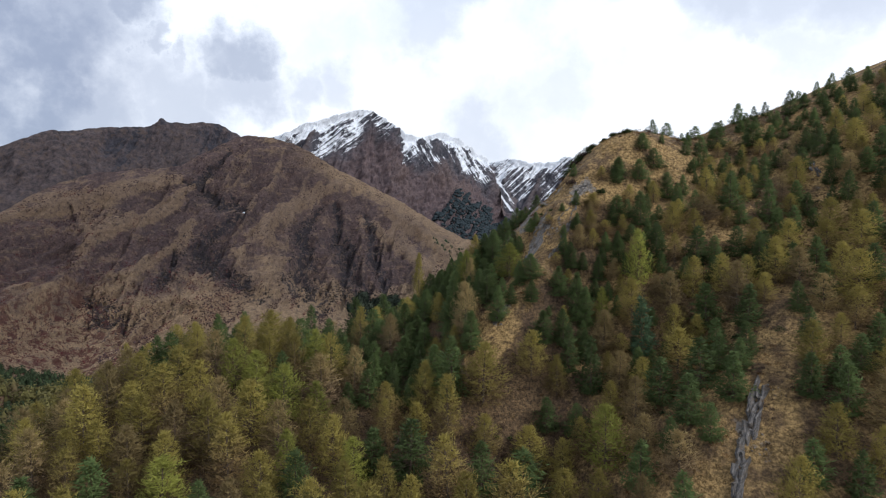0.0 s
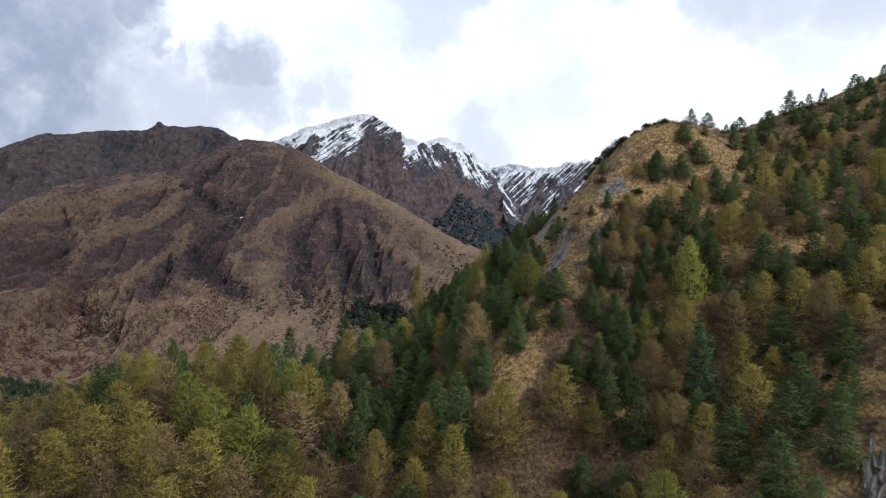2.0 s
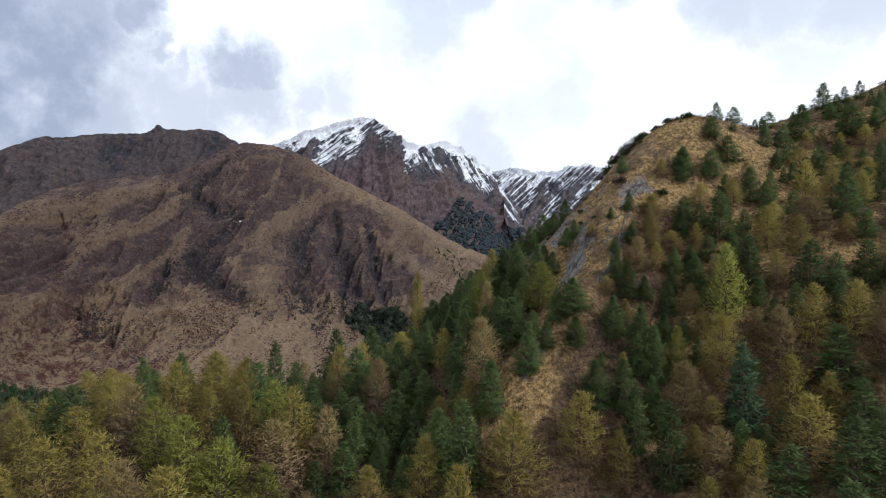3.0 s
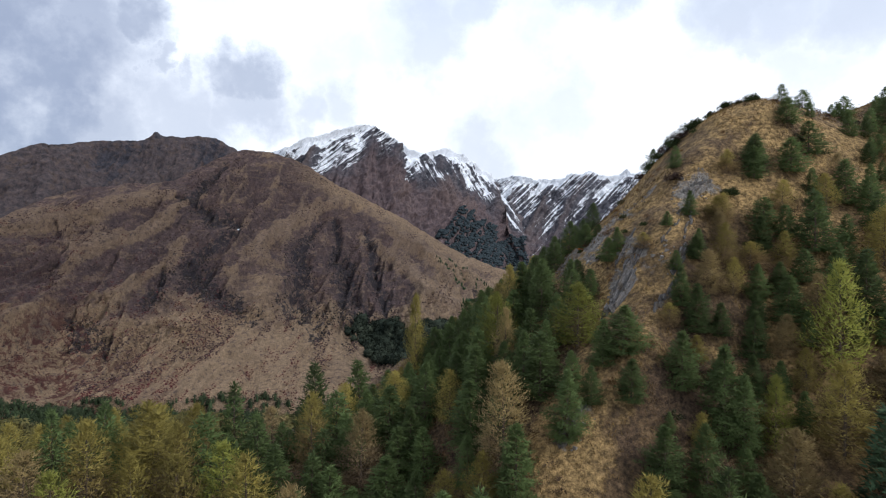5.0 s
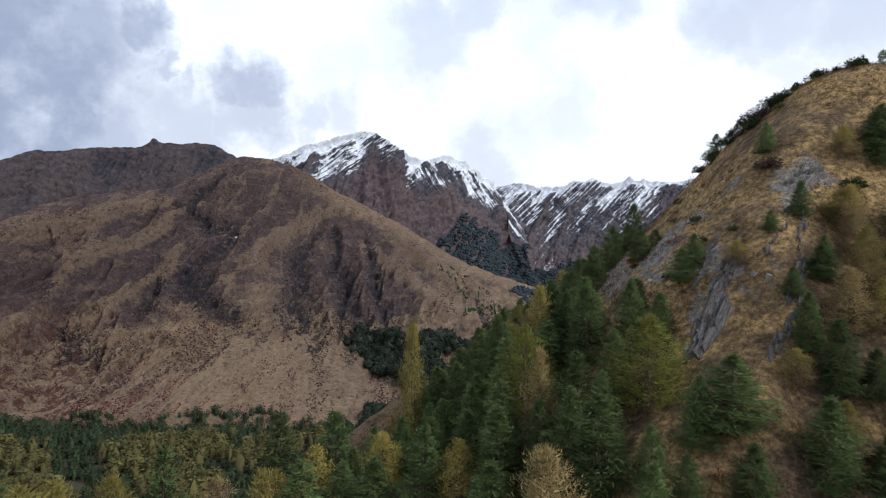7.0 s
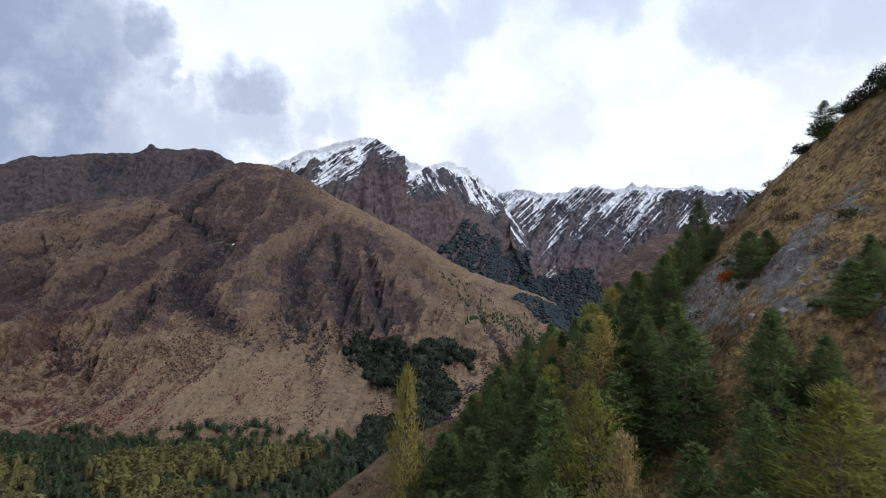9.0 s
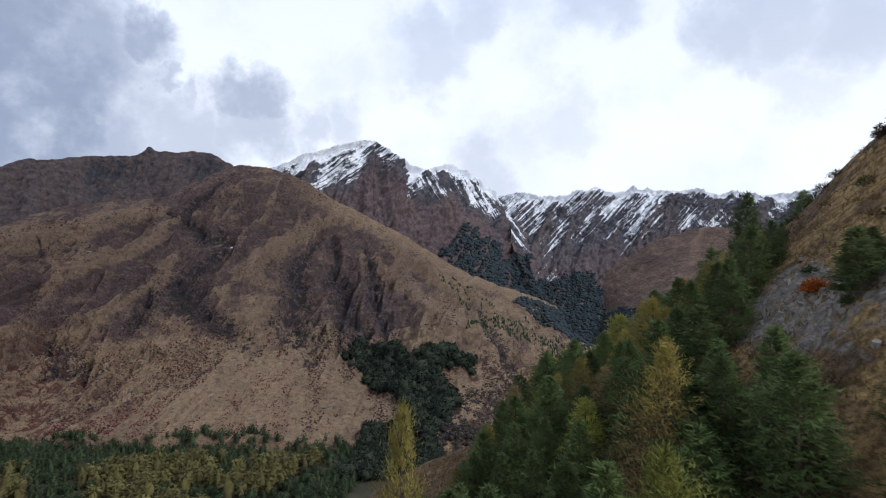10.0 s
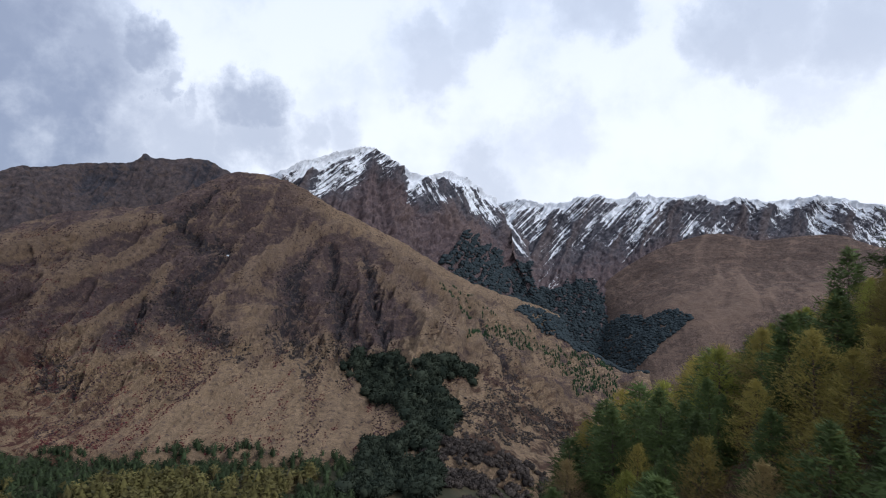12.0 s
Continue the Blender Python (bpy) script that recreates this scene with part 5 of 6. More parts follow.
# rock outcrops ------------------------------------------------------------------
def slab(rng, length, width, thick):
    """A split, angular slab of schist, its long side along x."""
    n = int(rng.integers(7, 10))
    ang = np.sort(rng.uniform(0, 2 * math.pi, n) * 0.35 + np.linspace(0, 2 * math.pi, n, endpoint=False))
    rad = rng.uniform(0.75, 1.12, n)
    rim = np.stack([0.5 * length * rad * np.cos(ang), 0.5 * width * rad * np.sin(ang)], -1)
    V, Fc = [], []
    tip = rng.normal(0, 0.10, 2)
    for lev, k in ((-0.5, 1.06), (0.30, 1.0), (0.5, 0.90)):
        for q in rim:
            V.append((q[0] * k + rng.normal(0, 0.03 * width), q[1] * k + rng.normal(0, 0.03 * width), thick * (lev + tip @ (q / length)) + rng.normal(0, 0.05 * thick)))
    for r in range(2):
        Fc += [(r * n + i, r * n + (i + 1) % n, (r + 1) * n + (i + 1) % n, (r + 1) * n + i) for i in range(n)]
    V += [(0, 0, 0.52 * thick), (0, 0, -0.5 * thick)]
    Fc += [(2 * n + i, 2 * n + (i + 1) % n, 3 * n) for i in range(n)] + [((i + 1) % n, i, 3 * n + 1) for i in range(n)]
    return link_mesh("slab", V, Fc, MAT_ROCK, flat=True)


ROCK_LABEL = "outcrop of tilted grey schist slabs in dry grass"


def outcrop(x, y, run, rise, count, size, seed):
    """Parallel slabs stepping up the slope from (x, y); run, rise: the way of the bed on plan."""
    rng = np.random.default_rng(seed)
    thing = tagged(new("rock_outcrop"), ROCK_LABEL, "rock", "rock outcrops")
    thing.location = (x, y, float(hill(x, y)))
    tip = rng.uniform(38, 54)
    for i in range(count):
        f = (i + rng.uniform(-0.4, 0.4)) / max(1, count - 1)
        lay = int(rng.integers(0, 3))
        px, py = run * f + (lay - 1) * 0.28 * size * rise / math.hypot(run, rise), rise * f - (lay - 1) * 0.28 * size * run / math.hypot(run, rise)
        L, W, T = size * rng.uniform(0.9, 2.2), size * rng.uniform(0.45, 0.8), size * rng.uniform(0.12, 0.24)
        z = float(hill(x + px, y + py)) - thing.location.z
        ob = part("slab", slab(rng, L, W, T), thing)
        gx, gy = float(hill_smooth(x + px + 3, y + py) - hill_smooth(x + px - 3, y + py)) / 6, float(hill_smooth(x + px, y + py + 3) - hill_smooth(x + px, y + py - 3)) / 6
        up = Vector((-gx, -gy, 1)).normalized()
        along = Vector((run, rise, gx * run + gy * rise)).normalized()
        side = up.cross(along).normalized()
        rot = Matrix((along, side, along.cross(side))).transposed().to_4x4()
        ob.matrix_basis = Matrix.Translation((px, py, z)) @ rot @ Euler((radians(rng.normal(tip, 5)), radians(rng.normal(-3, 4)), radians(rng.normal(0, 6)))).to_matrix().to_4x4()
    return thing


outcrop(23.8, 171.6, 6.6, 5.2, 18, 2.1, 1)
outcrop(24.6, 171.2, 3.4, 2.6, 8, 2.6, 2)
outcrop(26.8, 177.5, 3.4, 3.0, 7, 1.6, 13)
outcrop(29.6, 165.8, 6.6, 6.2, 15, 1.6, 3)
outcrop(37.6, 177.8, 4.2, 4.4, 9, 1.2, 14)
outcrop(36.4, 173.0, 2.4, 4.2, 6, 1.1, 15)
outcrop(50.0, 102.5, 11.5, 14.0, 30, 2.8, 4)
outcrop(13.5, 154.5, 3.0, 2.8, 6, 1.3, 5)
outcrop(-12.0, 138.5, 1.5, 3.5, 6, 1.6, 6)
outcrop(102.0, 166.5, 0.8, 5.0, 6, 2.0, 7)
outcrop(39.5, 181.5, 3.5, 1.2, 5, 1.0, 8)
outcrop(33.5, 174.0, 2.5, 2.0, 4, 1.0, 9)
outcrop(100.5, 156.0, 0.5, 3.0, 4, 1.4, 12)


# low growth -------------------------------------------------------------------
def tufts(name, label, category, places, rng, blades, high, spread, material, wide=0.06):
    """One joined mass of grass blades standing on the hillside."""
    n = len(places)
    base, size = np.repeat(places, blades, axis=0), np.repeat(rng.uniform(0.6, 1.3, n), blades)
    m = len(base)
    off = rng.normal(size=(m, 3)) * np.array((1, 1, 0.0)) * (spread * size)[:, None]
    at = base + off
    at[:, 2] = hill(at[:, 0], at[:, 1]) - 0.05
    way = rng.normal(0, 0.45, (m, 3)) * np.array((1, 1, 0.4)) + off / spread * 0.25 + np.array((0, 0, 1.0))
    V, Fc = slivers(rng, at, way, high * size * rng.uniform(0.6, 1.2, m), np.full(m, wide) * rng.uniform(0.6, 1.4, m))
    tint = np.repeat(np.repeat(rng.random(n), blades), 3)
    return tagged(new(name, tri_mesh(name, V, Fc, material, tint)), label, category, kind="stuff")


def shrubs(name, label, category, places, rng, sprays, radius, material, wide=0.035):
    """Rounded twiggy bushes, each a dome of short sprays, as one mass."""
    n = len(places)
    base, size = np.repeat(places, sprays, axis=0), np.repeat(radius * rng.uniform(0.5, 1.4, n), sprays)
    m = len(base)
    way = rng.normal(size=(m, 3))
    way[:, 2] = np.abs(way[:, 2]) + 0.1
    way /= np.linalg.norm(way, axis=1, keepdims=True)
    at = base + way * (size * rng.random(m) ** 0.45)[:, None] * np.array((1, 1, 0.85))
    V, Fc = slivers(rng, at, way + rng.normal(0, 0.5, (m, 3)), rng.uniform(0.18, 0.42, m), wide * rng.uniform(0.6, 1.5, m))
    tint = np.repeat(np.repeat(rng.random(n), sprays), 3)
    return tagged(new(name, tri_mesh(name, V, Fc, material, tint)), label, category, kind="stuff")


def hill_places(rng, n, xr, yr, ok):
    x, y = rng.uniform(*xr, n), rng.uniform(*yr, n)
    keep = ok(x, y)
    x, y = x[keep], y[keep]
    return np.stack([x, y, hill(x, y)], -1)


MAT_DRY = mat_island("dry_grass_blades", (0.11, 0.068, 0.026), (0.34, 0.22, 0.085))
MAT_TWIG = mat_island("heath_twigs", (0.045, 0.030, 0.026), (0.125, 0.085, 0.066))
MAT_BRACKEN = mat_island("rusty_bracken", (0.10, 0.05, 0.022), (0.25, 0.13, 0.05))
MAT_BUSH = mat_island("green_shrub", (0.022, 0.036, 0.016), (0.085, 0.105, 0.04))
g_rng = np.random.default_rng(5)
patchy = lambda x, y: fbm(x / 9.0, y / 9.0, 3, 0.5, 33) > -0.05
tufts("dry_grass", "tufts of dry orange grass on the hillside", "grass", hill_places(g_rng, 16000, (-30, 120), (104, 232), patchy), g_rng, 7, 0.6, 0.40, MAT_DRY, 0.05)
shrubs("heath", "low grey-brown heath between the trees", "heath", hill_places(g_rng, 3000, (-100, 125), (104, 236), lambda x, y: fbm(x / 16.0, y / 16.0, 3, 0.5, 37) > 0.0), g_rng, 90, 0.95, MAT_TWIG)
shrubs("bracken", "rusty bracken and briar between the trees", "bracken", hill_places(g_rng, 1300, (-60, 125), (104, 230), lambda x, y: fbm(x / 12.0, y / 12.0, 3, 0.5, 55) > 0.10), g_rng, 70, 0.8, MAT_BRACKEN)
shrubs("green_scrub", "small dark green shrubs scattered on the spur", "shrubs", hill_places(g_rng, 260, (10, 125), (120, 235), lambda x, y: fbm(x / 10.0, y / 10.0, 3, 0.5, 61) > 0.05), g_rng, 220, 1.0, MAT_BUSH, 0.05)


# single bushes along the crest, and a rusty one beside the scree
def bush(x, y, r, material, label, seed):
    rng = np.random.default_rng(seed)
    n = int(900 * r)
    way = rng.normal(size=(n, 3))
    way[:, 2] = np.abs(way[:, 2])
    way /= np.linalg.norm(way, axis=1, keepdims=True)
    lump = 1 + 0.25 * np.sin(3 * np.arctan2(way[:, 1], way[:, 0]) + seed)
    at = way * (r * lump * rng.random(n) ** 0.4)[:, None] * np.array((1, 1, 0.8))
    V, Fc = slivers(rng, at, way + rng.normal(0, 0.5, (n, 3)), rng.uniform(0.2, 0.45, n), rng.uniform(0.03, 0.075, n))
    ob = tagged(new("bush", tri_mesh("bush", V, Fc, material, np.repeat(rng.random(n), 3))), label, "bush", "bushes on the spur")
    ob.location = (x, y, float(hill(x, y)) - 0.1)
    return ob


for i, (x, y, r) in enumerate(((42, 213.5, 1.3), (43, 211, 1.8), (44.2, 208, 1.7), (44.9, 206, 2.0), (46, 204.5, 2.3), (45.4, 202.5, 1.7), (46.8, 202.2, 2.0), (48, 201.2, 1.9), (49.2, 200.6, 1.6), (49.6, 202.5, 1.5), (54, 205, 1.1), (56.5, 203.5, 1.3), (38.9, 185.1, 1.5), (46.7, 180.3, 1.4), (59.3, 198.5, 1.6))):
    bush(x, y, r, MAT_BUSH if i % 3 else MAT_TWIG, "dark green bush on the grassy crest" if i % 3 else "grey leafless bush on the grassy crest", 200 + i)
MAT_ORANGE = mat_island("rust_orange_leaves", (0.22, 0.06, 0.015), (0.48, 0.16, 0.04))
bush(26.4, 200.4, 1.2, MAT_ORANGE, "rust-orange bush beside the scree", 230)


# loose stones on the scree
MAT_SCREE = mat_bark("scree_stone", (0.15, 0.135, 0.122), (0.36, 0.325, 0.29))


def stones(count):
    V, Fc = [], []
    x, y = g_rng.uniform(8, 70, count * 8), g_rng.uniform(105, 215, count * 8)
    keep = rocky(x, y) > 0.35
    x, y = x[keep][:count], y[keep][:count]
    z = hill(x, y)
    cube = np.array([(sx, sy, sz) for sz in (-1, 1) for sx, sy in ((-1, -1), (1, -1), (1, 1), (-1, 1))], float)
    quads = np.array([(0, 3, 2, 1), (4, 5, 6, 7), (0, 1, 5, 4), (1, 2, 6, 5), (2, 3, 7, 6), (3, 0, 4, 7)])
    for i in range(len(x)):
        s = 0.05 + 0.26 * g_rng.random() ** 3
        c = cube * s * g_rng.uniform(0.5, 1.2, 3) * g_rng.uniform(0.75, 1.1, (8, 1))
        a = g_rng.uniform(0, 6.28)
        c = c @ np.array([[math.cos(a), -math.sin(a), 0.3], [math.sin(a), math.cos(a), 0.2], [0, -0.3, 1]])
        V.append(c + (x[i], y[i], z[i]))
        Fc.append(quads + 8 * i)
    return tagged(new("loose_stones", link_mesh("loose_stones", np.concatenate(V), np.concatenate(Fc), MAT_SCREE, flat=True)), "loose grey stones on the scree", "stones", kind="stuff")


stones(1600)


# far woods and scrub -----------------------------------------------------------
def clump_mesh(rng, kind):
    """A small far tree or bush, one unit high: points and triangles of a core and loose sprays."""
    if kind in ("spire", "cone"):
        n = 62 if kind == "spire" else 14
        z = rng.random(n) ** (0.9 if kind == "spire" else 1.3)
        a = rng.uniform(0, 6.283, n)
        prof = np.sqrt(np.clip(1 - z**1.7, 0, 1)) * np.minimum(1, 0.55 + 2 * z) if kind == "spire" else (1 - z)
        r = (0.30 if kind == "spire" else 0.30) * prof * rng.uniform(0.6, 1.1, n) + 0.01
        at = np.stack([r * np.cos(a), r * np.sin(a), z * 0.92], -1)
        way = np.stack([np.cos(a), np.sin(a), rng.uniform(-0.5, 0.7, n)], -1)
        V, Fc = slivers(rng, at, way, rng.uniform(0.12, 0.26, n), rng.uniform(0.035, 0.08, n))
        core = [((0.17 if kind == "spire" else 0.17) * math.cos(q), (0.17 if kind == "spire" else 0.17) * math.sin(q), zz) for zz in (0.05, 0.45) for q in (0, 1.26, 2.51, 3.77, 5.03)] + [(0, 0, 0.85)]
        o = len(V)
        cf = [(o + q, o + (q + 1) % 5, o + 5 + q) for q in range(5)] + [(o + (q + 1) % 5, o + 5 + (q + 1) % 5, o + 5 + q) for q in range(5)] + [(o + 5 + q, o + 5 + (q + 1) % 5, o + 10) for q in range(5)]
        return np.concatenate([V, core]), np.concatenate([Fc, cf])
    bm = bmesh.new()
    bmesh.ops.create_icosphere(bm, subdivisions=2 if kind == "round" else 1, radius=0.5)
    V = np.array([v.co[:] for v in bm.verts])
    Fc = np.array([[v.index for v in f.verts] for f in bm.faces])
    bm.free()
    V *= rng.uniform(0.75 if kind == "crown" else 0.55, 1.12, (len(V), 1))
    if kind == "crown":
        V[:, :2] *= 1.1
    V[:, 2] = V[:, 2] * {"round": 0.95, "crown": 0.85}.get(kind, 0.75) + (0.22 if kind == "crown" else 0.36)
    if kind not in ("scrub", "crown"):
        n = 110 if kind == "round" else 24
        way = rng.normal(size=(n, 3))
        way /= np.linalg.norm(way, axis=1, keepdims=True)
        at = way * rng.uniform(0.36, 0.52, (n, 1)) + (0, 0, 0.38)
        v2, f2 = slivers(rng, at, way + rng.normal(0, 0.7, (n, 3)), rng.uniform(0.10, 0.26, n), rng.uniform(0.04, 0.09, n))
        V, Fc = np.concatenate([V, v2]), np.concatenate([Fc, f2 + len(V)])
    return V, Fc


def wood(name, label, category, places, sizes, kind, material, seed):
    """Many small far trees joined into one mass; sizes: their heights."""
    rng = np.random.default_rng(seed)
    protos = [clump_mesh(rng, kind) for _ in range(7)]
    V, Fc, T, O, R, o = [], [], [], [], [], 0
    for p, s in zip(places, sizes):
        v, f = protos[rng.integers(7)]
        a, b = math.cos(rng.uniform(0, 6.28)), math.sin(rng.uniform(0, 6.28))
        wv = v * s * np.array((rng.uniform(0.8, 1.25), rng.uniform(0.8, 1.25), rng.uniform(0.85, 1.15)))
        c, d = math.cos(6.28 * a), math.sin(6.28 * a)
        wv = np.stack([wv[:, 0] * c - wv[:, 1] * d, wv[:, 0] * d + wv[:, 1] * c, wv[:, 2]], -1)
        V.append(wv + p)
        n = wv / s * np.array((2.6, 2.6, 0.0)) + np.array((0, 0, 0.15)) + np.outer(v[:, 2], (0, 0, 0.75))
        O.append(n / (np.linalg.norm(n, axis=1, keepdims=True) + 1e-9))
        R.append(v[:, 2])
        Fc.append(f + o)
        T.append(np.full(len(v), rng.random()))
        o += len(v)
    return tagged(new(name, tri_mesh(name, np.concatenate(V), np.concatenate(Fc), material, np.concatenate(T), form=np.concatenate(O) if kind == "spire" else None, rise=np.concatenate(R) if kind == "spire" else None, flat=kind not in ("bush", "round", "crown"))), label, category, kind="stuff")


TREES_OF = {k: tree_of(bpy.data.objects[k]) for k in ("brown_hill", "snow_peak", "snow_range", "brown_shoulder", "ground")}


def drop_on(x, y, names):
    """The height of the highest of those lands under (x, y)."""
    best = None
    for k in names:
        hit = TREES_OF[k].ray_cast(Vector((x, y, 2000)), Vector((0, 0, -1)))
        if hit[0] is not None and (best is None or hit[0].z > best):
            best = hit[0].z
    return best


def inside(x, y, poly):
    odd = False
    for (x0, y0), (x1, y1) in zip(poly, poly[1:] + poly[:1]):
        if (y0 > y) != (y1 > y) and x < (x1 - x0) * (y - y0) / (y1 - y0) + x0:
            odd = not odd
    return odd


def scatter(seed, count, xr, yr, ok, lands, hr):
    rng = np.random.default_rng(seed)
    P, S = [], []
    for x, y in zip(rng.uniform(*xr, count), rng.uniform(*yr, count)):
        if not ok(x, y):
            continue
        z = drop_on(x, y, lands)
        if z is not None:
            P.append((x, y, z - 0.5))
            S.append(hr[0] + (hr[1] - hr[0]) * rng.random() ** 1.4)
    return np.array(P), np.array(S)


ROLL = lambda x, y, s, k: float(fbm(np.float64(x) / s, np.float64(y) / s, 3, 0.5, k))
MAT_VALLEY_LARCH = mat_foliage("valley_larch_needles", (0.215, 0.190, 0.062), (0.100, 0.090, 0.034), (0.16, 0.120, 0.062), 0.3)
MAT_VALLEY_FIR = mat_foliage("valley_fir_needles", (0.062, 0.088, 0.036), (0.028, 0.042, 0.019), None, 0.2)
# dark far wood, with blue haze of the distance mixed into its colour
MAT_HAZY_WOOD = mat_island("hazy_beech_wood", (0.036, 0.047, 0.053), (0.047, 0.060, 0.066))
MAT_GROVE = mat_island("grove_leaves", (0.021, 0.028, 0.021), (0.047, 0.056, 0.039))
MAT_YOUNG = mat_island("young_conifer_green", (0.022, 0.044, 0.024), (0.055, 0.088, 0.044))
MAT_SCRUB = mat_island("hill_scrub", (0.026, 0.023, 0.023), (0.085, 0.070, 0.062))
MAT_PURPLE = mat_island("purple_brown_scrub", (0.050, 0.032, 0.034), (0.135, 0.085, 0.078))
MAT_RED = mat_island("red_briar", (0.062, 0.020, 0.024), (0.180, 0.044, 0.046))
MAT_BARE = mat_island("bare_grey_scrub", (0.040, 0.034, 0.032), (0.098, 0.080, 0.070))

wood_edge = lambda x, y: y < 985 + 25 * ROLL(x, 0, 90, 3) - 0.10 * max(0, x + 100) and ROLL(x, y, 40, 6) > -0.5
firry = lambda x, y: x > -190 + 0.4 * (y - 860) or y > 930 + 30 * ROLL(x, y, 50, 8) or ROLL(x, y, 45, 26) > 0.12 or (x < -420 and y > 880)
P, S = scatter(1, 2300, (-820, 60), (640, 1010), lambda x, y: wood_edge(x, y) and not firry(x, y), ("brown_hill", "ground"), (17, 29))
wood("valley_larches", "olive-yellow larches in the wood on the valley floor", "wood", P, S, "spire", MAT_VALLEY_LARCH, 3)
P, S = scatter(21, 4600, (-820, 60), (640, 1010), lambda x, y: wood_edge(x, y) and firry(x, y) and x < -112, ("brown_hill", "ground"), (8, 16))
wood("valley_firs", "dark green firs in the wood on the valley floor", "wood", P, S, "spire", MAT_VALLEY_FIR, 13)
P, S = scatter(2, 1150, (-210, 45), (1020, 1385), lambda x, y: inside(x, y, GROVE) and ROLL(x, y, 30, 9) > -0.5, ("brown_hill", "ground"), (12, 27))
Q, R = scatter(12, 420, (-125, -20), (870, 1036), lambda x, y: ROLL(x, y, 30, 29) > -0.25, ("brown_hill", "ground"), (11, 22))
P, S = np.concatenate([P, Q]), np.concatenate([S, R])
wood("dark_grove", "dense grove of dark round-crowned trees in the gully foot", "grove", P, S, "round", MAT_GROVE, 4)
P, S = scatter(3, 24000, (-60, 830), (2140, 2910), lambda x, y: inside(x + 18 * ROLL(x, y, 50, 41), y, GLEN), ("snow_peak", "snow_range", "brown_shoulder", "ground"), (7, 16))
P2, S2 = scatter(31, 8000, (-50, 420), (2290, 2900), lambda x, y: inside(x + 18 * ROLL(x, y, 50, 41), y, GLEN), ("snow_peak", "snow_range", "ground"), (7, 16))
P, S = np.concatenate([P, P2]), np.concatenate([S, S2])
wood("glen_wood", "dark evergreen wood filling the glen below the snowy range", "wood", P, S, "crown", MAT_HAZY_WOOD, 5)


def on_brown(seed, count, ok, hr, cut=None):
    """Places on the front of the brown hill picked by x, z and gully."""
    rng = np.random.default_rng(seed)
    nv, nu = BROWN_GRID.shape[:2]
    i, j = rng.integers(8, nv - 4, count), rng.integers(0, nu - 1, count)
    f, g = rng.random(count)[:, None], rng.random(count)[:, None]
    p = BROWN_GRID[i, j] * (1 - f) + BROWN_GRID[i, j + 1] * f
    p = p + g * (BROWN_GRID[i + 1, j] - BROWN_GRID[i, j])
    keep = np.array([ok(*q) for q in p])
    if cut is not None:
        keep &= CUTS["brown_hill"][i, j] * rng.uniform(0.4, 1.6, count) > cut
    p = p[keep] - (0, 0, 0.3)
    return p, rng.uniform(*hr, len(p))


def on_grid(seed, count, ur, vr, ok, hr):
    """Places on the front of the brown hill by their share along the crest and down from it."""
    rng = np.random.default_rng(seed)
    nv, nu = BROWN_GRID.shape[:2]
    u, v = rng.uniform(*ur, count), rng.uniform(*vr, count)
    keep = np.array([ok(a, b) for a, b in zip(u, v)])
    i, j = (v[keep] * (nv - 1)).astype(int), (u[keep] * (nu - 1)).astype(int)
    return BROWN_GRID[i, j] - (0, 0, 0.5), rng.uniform(*hr, int(keep.sum()))


P, S = on_grid(33, 2600, (0.84, 1.0), (0.015, 0.24), lambda u, v: v > 0.02 + 0.9 * max(0, 0.885 - u) and v < 0.15 + 0.05 * ROLL(40 * u, 20 * v, 1.5, 4), (8, 15))
wood("side_glen_wood", "dark evergreen wood in the side gully behind the planted spur", "wood", P, S, "crown", MAT_HAZY_WOOD, 35)
P, S = on_brown(16, 46000, lambda x, y, z: z > 90 and ROLL(x, z, 28, 43) > -0.12, (1.6, 5.0), 0.34)
wood("gully_scrub", "dark dense scrub in the gullies of the brown hill", "scrub", P, S, "scrub", MAT_SCRUB, 17)
P, S = on_brown(6, 28000, lambda x, y, z: z > 55 and float(fbm(np.float64(x) / 35, np.float64(z) / 35, 3, 0.5, 12)) > 0.14, (1.4, 4.4))
wood("hill_scrub", "scattered low purple-brown bushes on the brown hill", "scrub", P, S, "scrub", MAT_PURPLE, 7)
P, S = on_brown(8, 30000, lambda x, y, z: -0.8 * x - 1.9 * z > 40 + 230 * ROLL(x, z, 22, 14) and z > 45 and ROLL(x, z, 14, 15) > 0.08, (1.4, 3.4))
wood("red_briars", "red briar bushes low on the brown hill", "briars", P, S, "scrub", MAT_RED, 8)
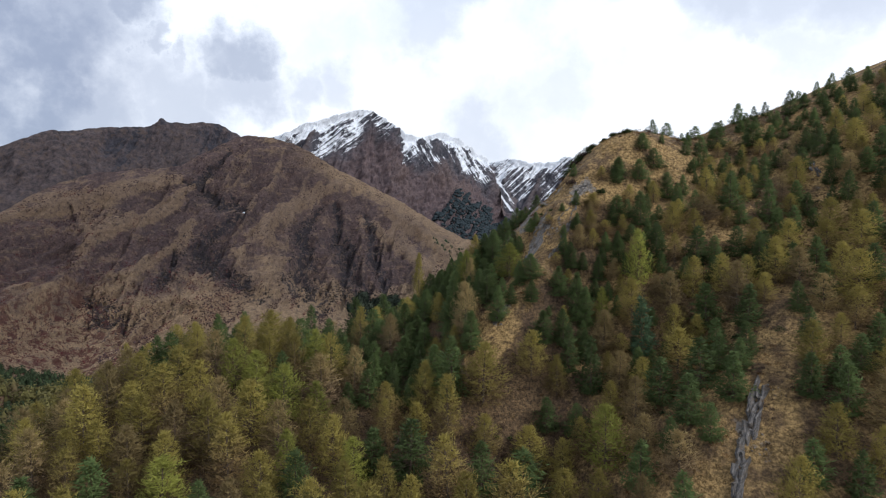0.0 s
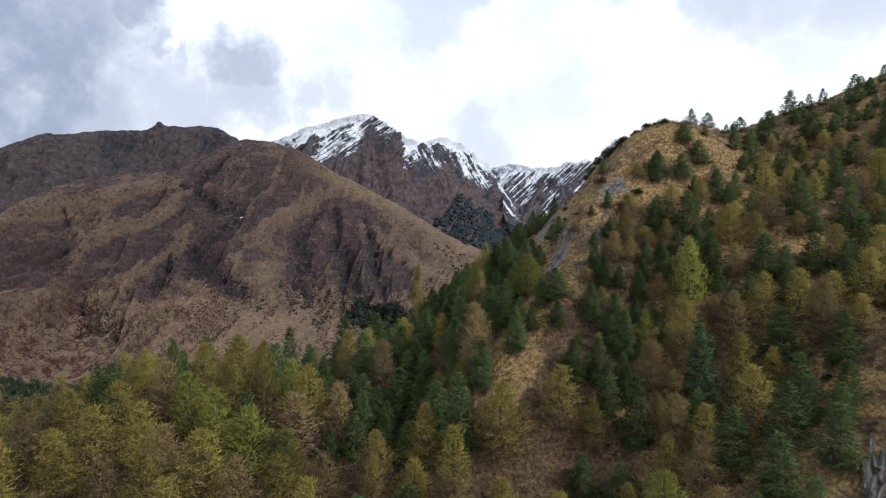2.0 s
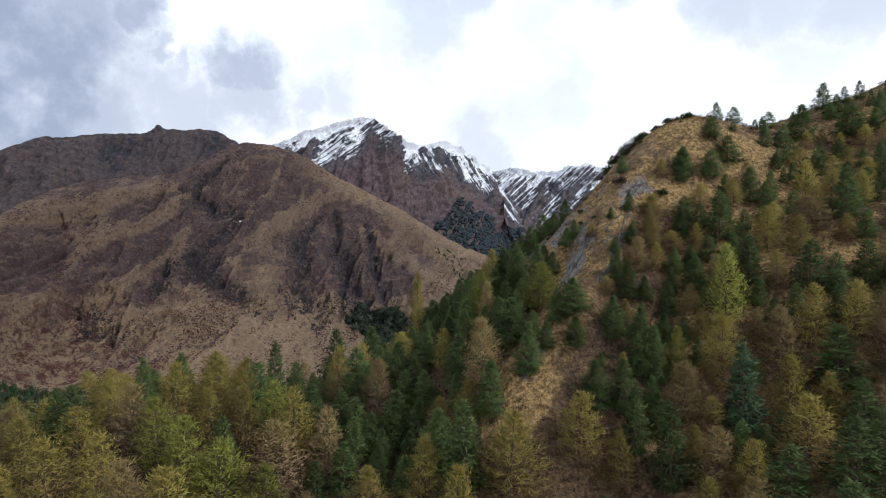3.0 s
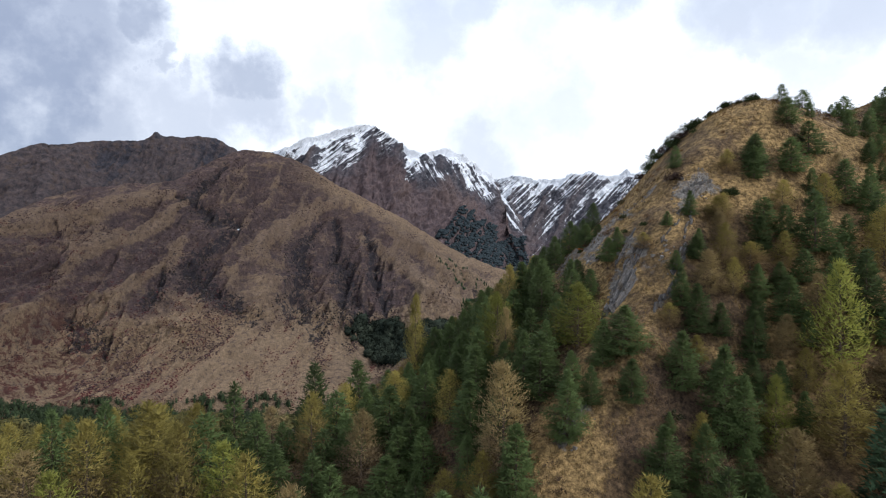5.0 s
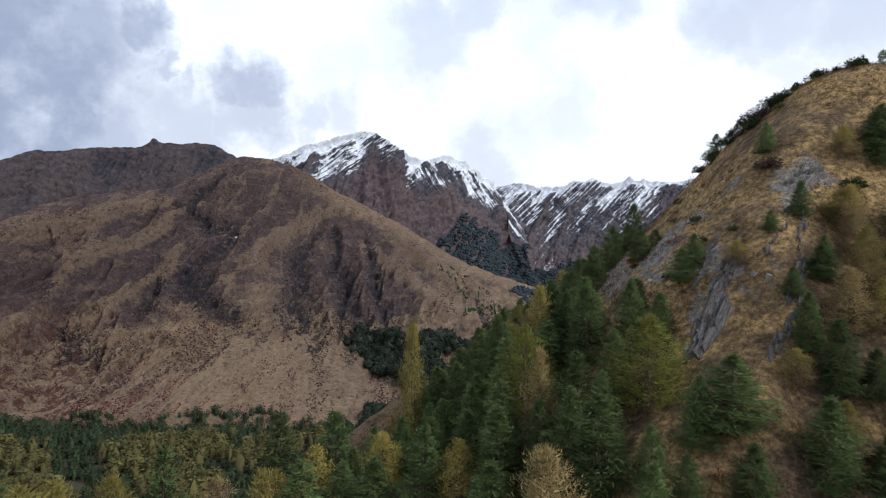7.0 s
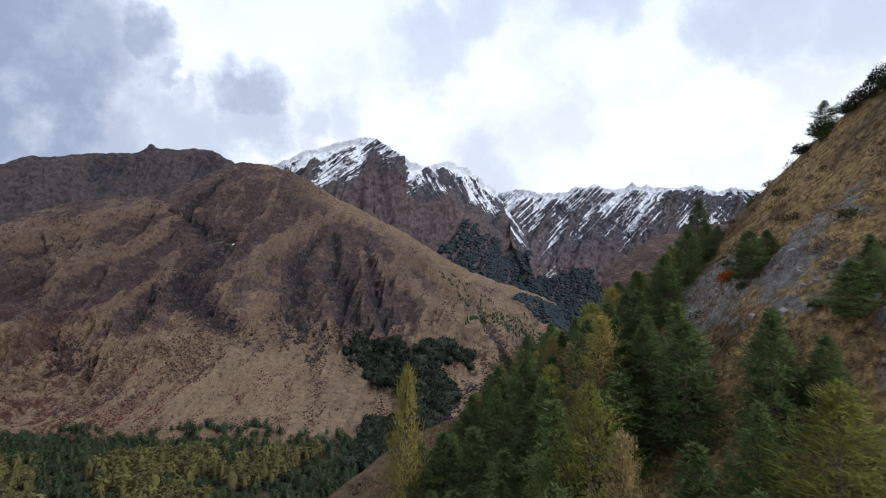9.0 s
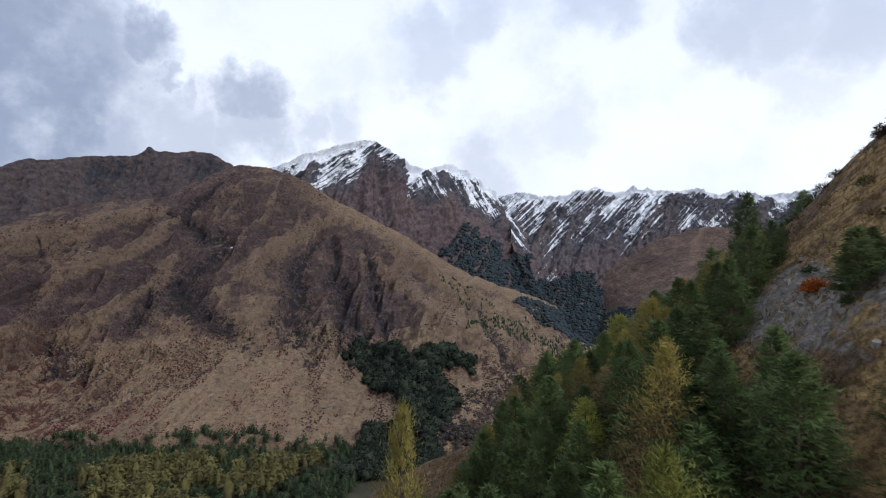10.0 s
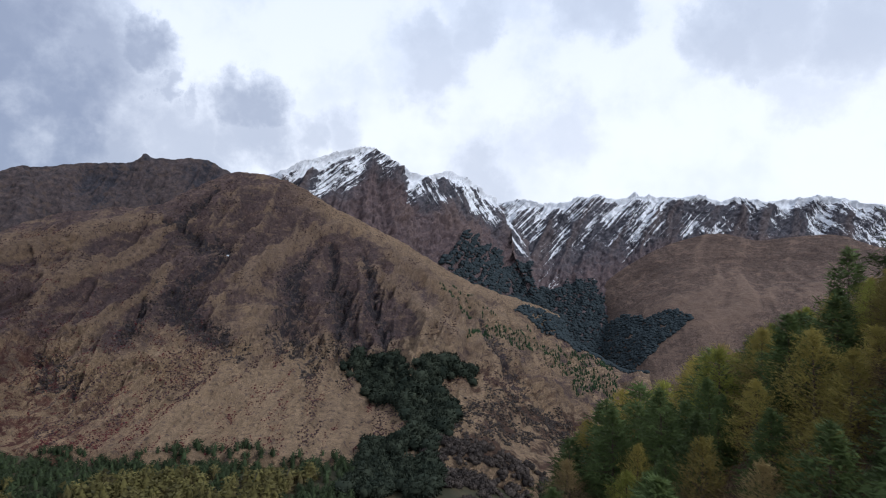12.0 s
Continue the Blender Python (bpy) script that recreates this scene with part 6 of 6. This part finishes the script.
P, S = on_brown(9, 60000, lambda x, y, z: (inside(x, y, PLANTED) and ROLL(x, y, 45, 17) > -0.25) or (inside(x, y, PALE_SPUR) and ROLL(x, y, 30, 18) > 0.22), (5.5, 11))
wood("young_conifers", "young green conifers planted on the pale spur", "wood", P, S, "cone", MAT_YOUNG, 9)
P, S = scatter(10, 800, (-40, 130), (870, 1040), lambda x, y: ROLL(x, y, 60, 19) > -0.45, ("brown_hill", "ground"), (5, 12))
wood("bare_thicket", "leafless grey thicket along the stream at the hill foot", "thicket", P, S, "round", MAT_BARE, 14)
P, S = scatter(11, 6500, (0, 250), (1040, 1380), lambda x, y: abs(y - 1090 - 1.25 * (x - 30)) < 75 + 60 * ROLL(x, y, 50, 51) and ROLL(x, y, 22, 52) > -0.25, ("brown_hill",), (2.0, 5.5))
wood("bare_scrub", "low dark scrub on the foot of the pale spur", "scrub", P, S, "bush", MAT_BARE, 10)


# a last patch of snow in the head of the gully
def snow_patch():
    i = np.unravel_index(np.argmin((BROWN_GRID[:, :, 0] + 511) ** 2 + (BROWN_GRID[:, :, 2] - 326) ** 2), BROWN_GRID.shape[:2])
    c = BROWN_GRID[i]
    rng = np.random.default_rng(3)
    rim = [(6 * math.cos(a) * rng.uniform(0.5, 1.2), -1.2 + 2 * math.sin(a), 3.4 * math.sin(a) * rng.uniform(0.6, 1.2)) for a in np.linspace(0, 6.28, 12, endpoint=False)]
    V = [(0, -2.5, 0.6)] + rim + [(q[0] * 0.9, q[1] + 3.0, q[2] * 0.9) for q in rim]
    n = len(rim)
    Fc = [(0, 1 + k, 1 + (k + 1) % n) for k in range(n)] + [(1 + k, 1 + n + k, 1 + n + (k + 1) % n, 1 + (k + 1) % n) for k in range(n)]
    m = Nodes("old_snow", 0.7)
    nn = m.noise(m.position(), 0.4, 4, 0.6)
    ob = tagged(new("snow_patch", link_mesh("snow_patch", V, Fc, m.done(m.mix(nn, (0.72, 0.75, 0.80), (0.88, 0.90, 0.93)), nn, 0.5, 0.4))), "small white patch of old snow in the gully head", "snow")
    ob.location = c
    return ob


snow_patch()
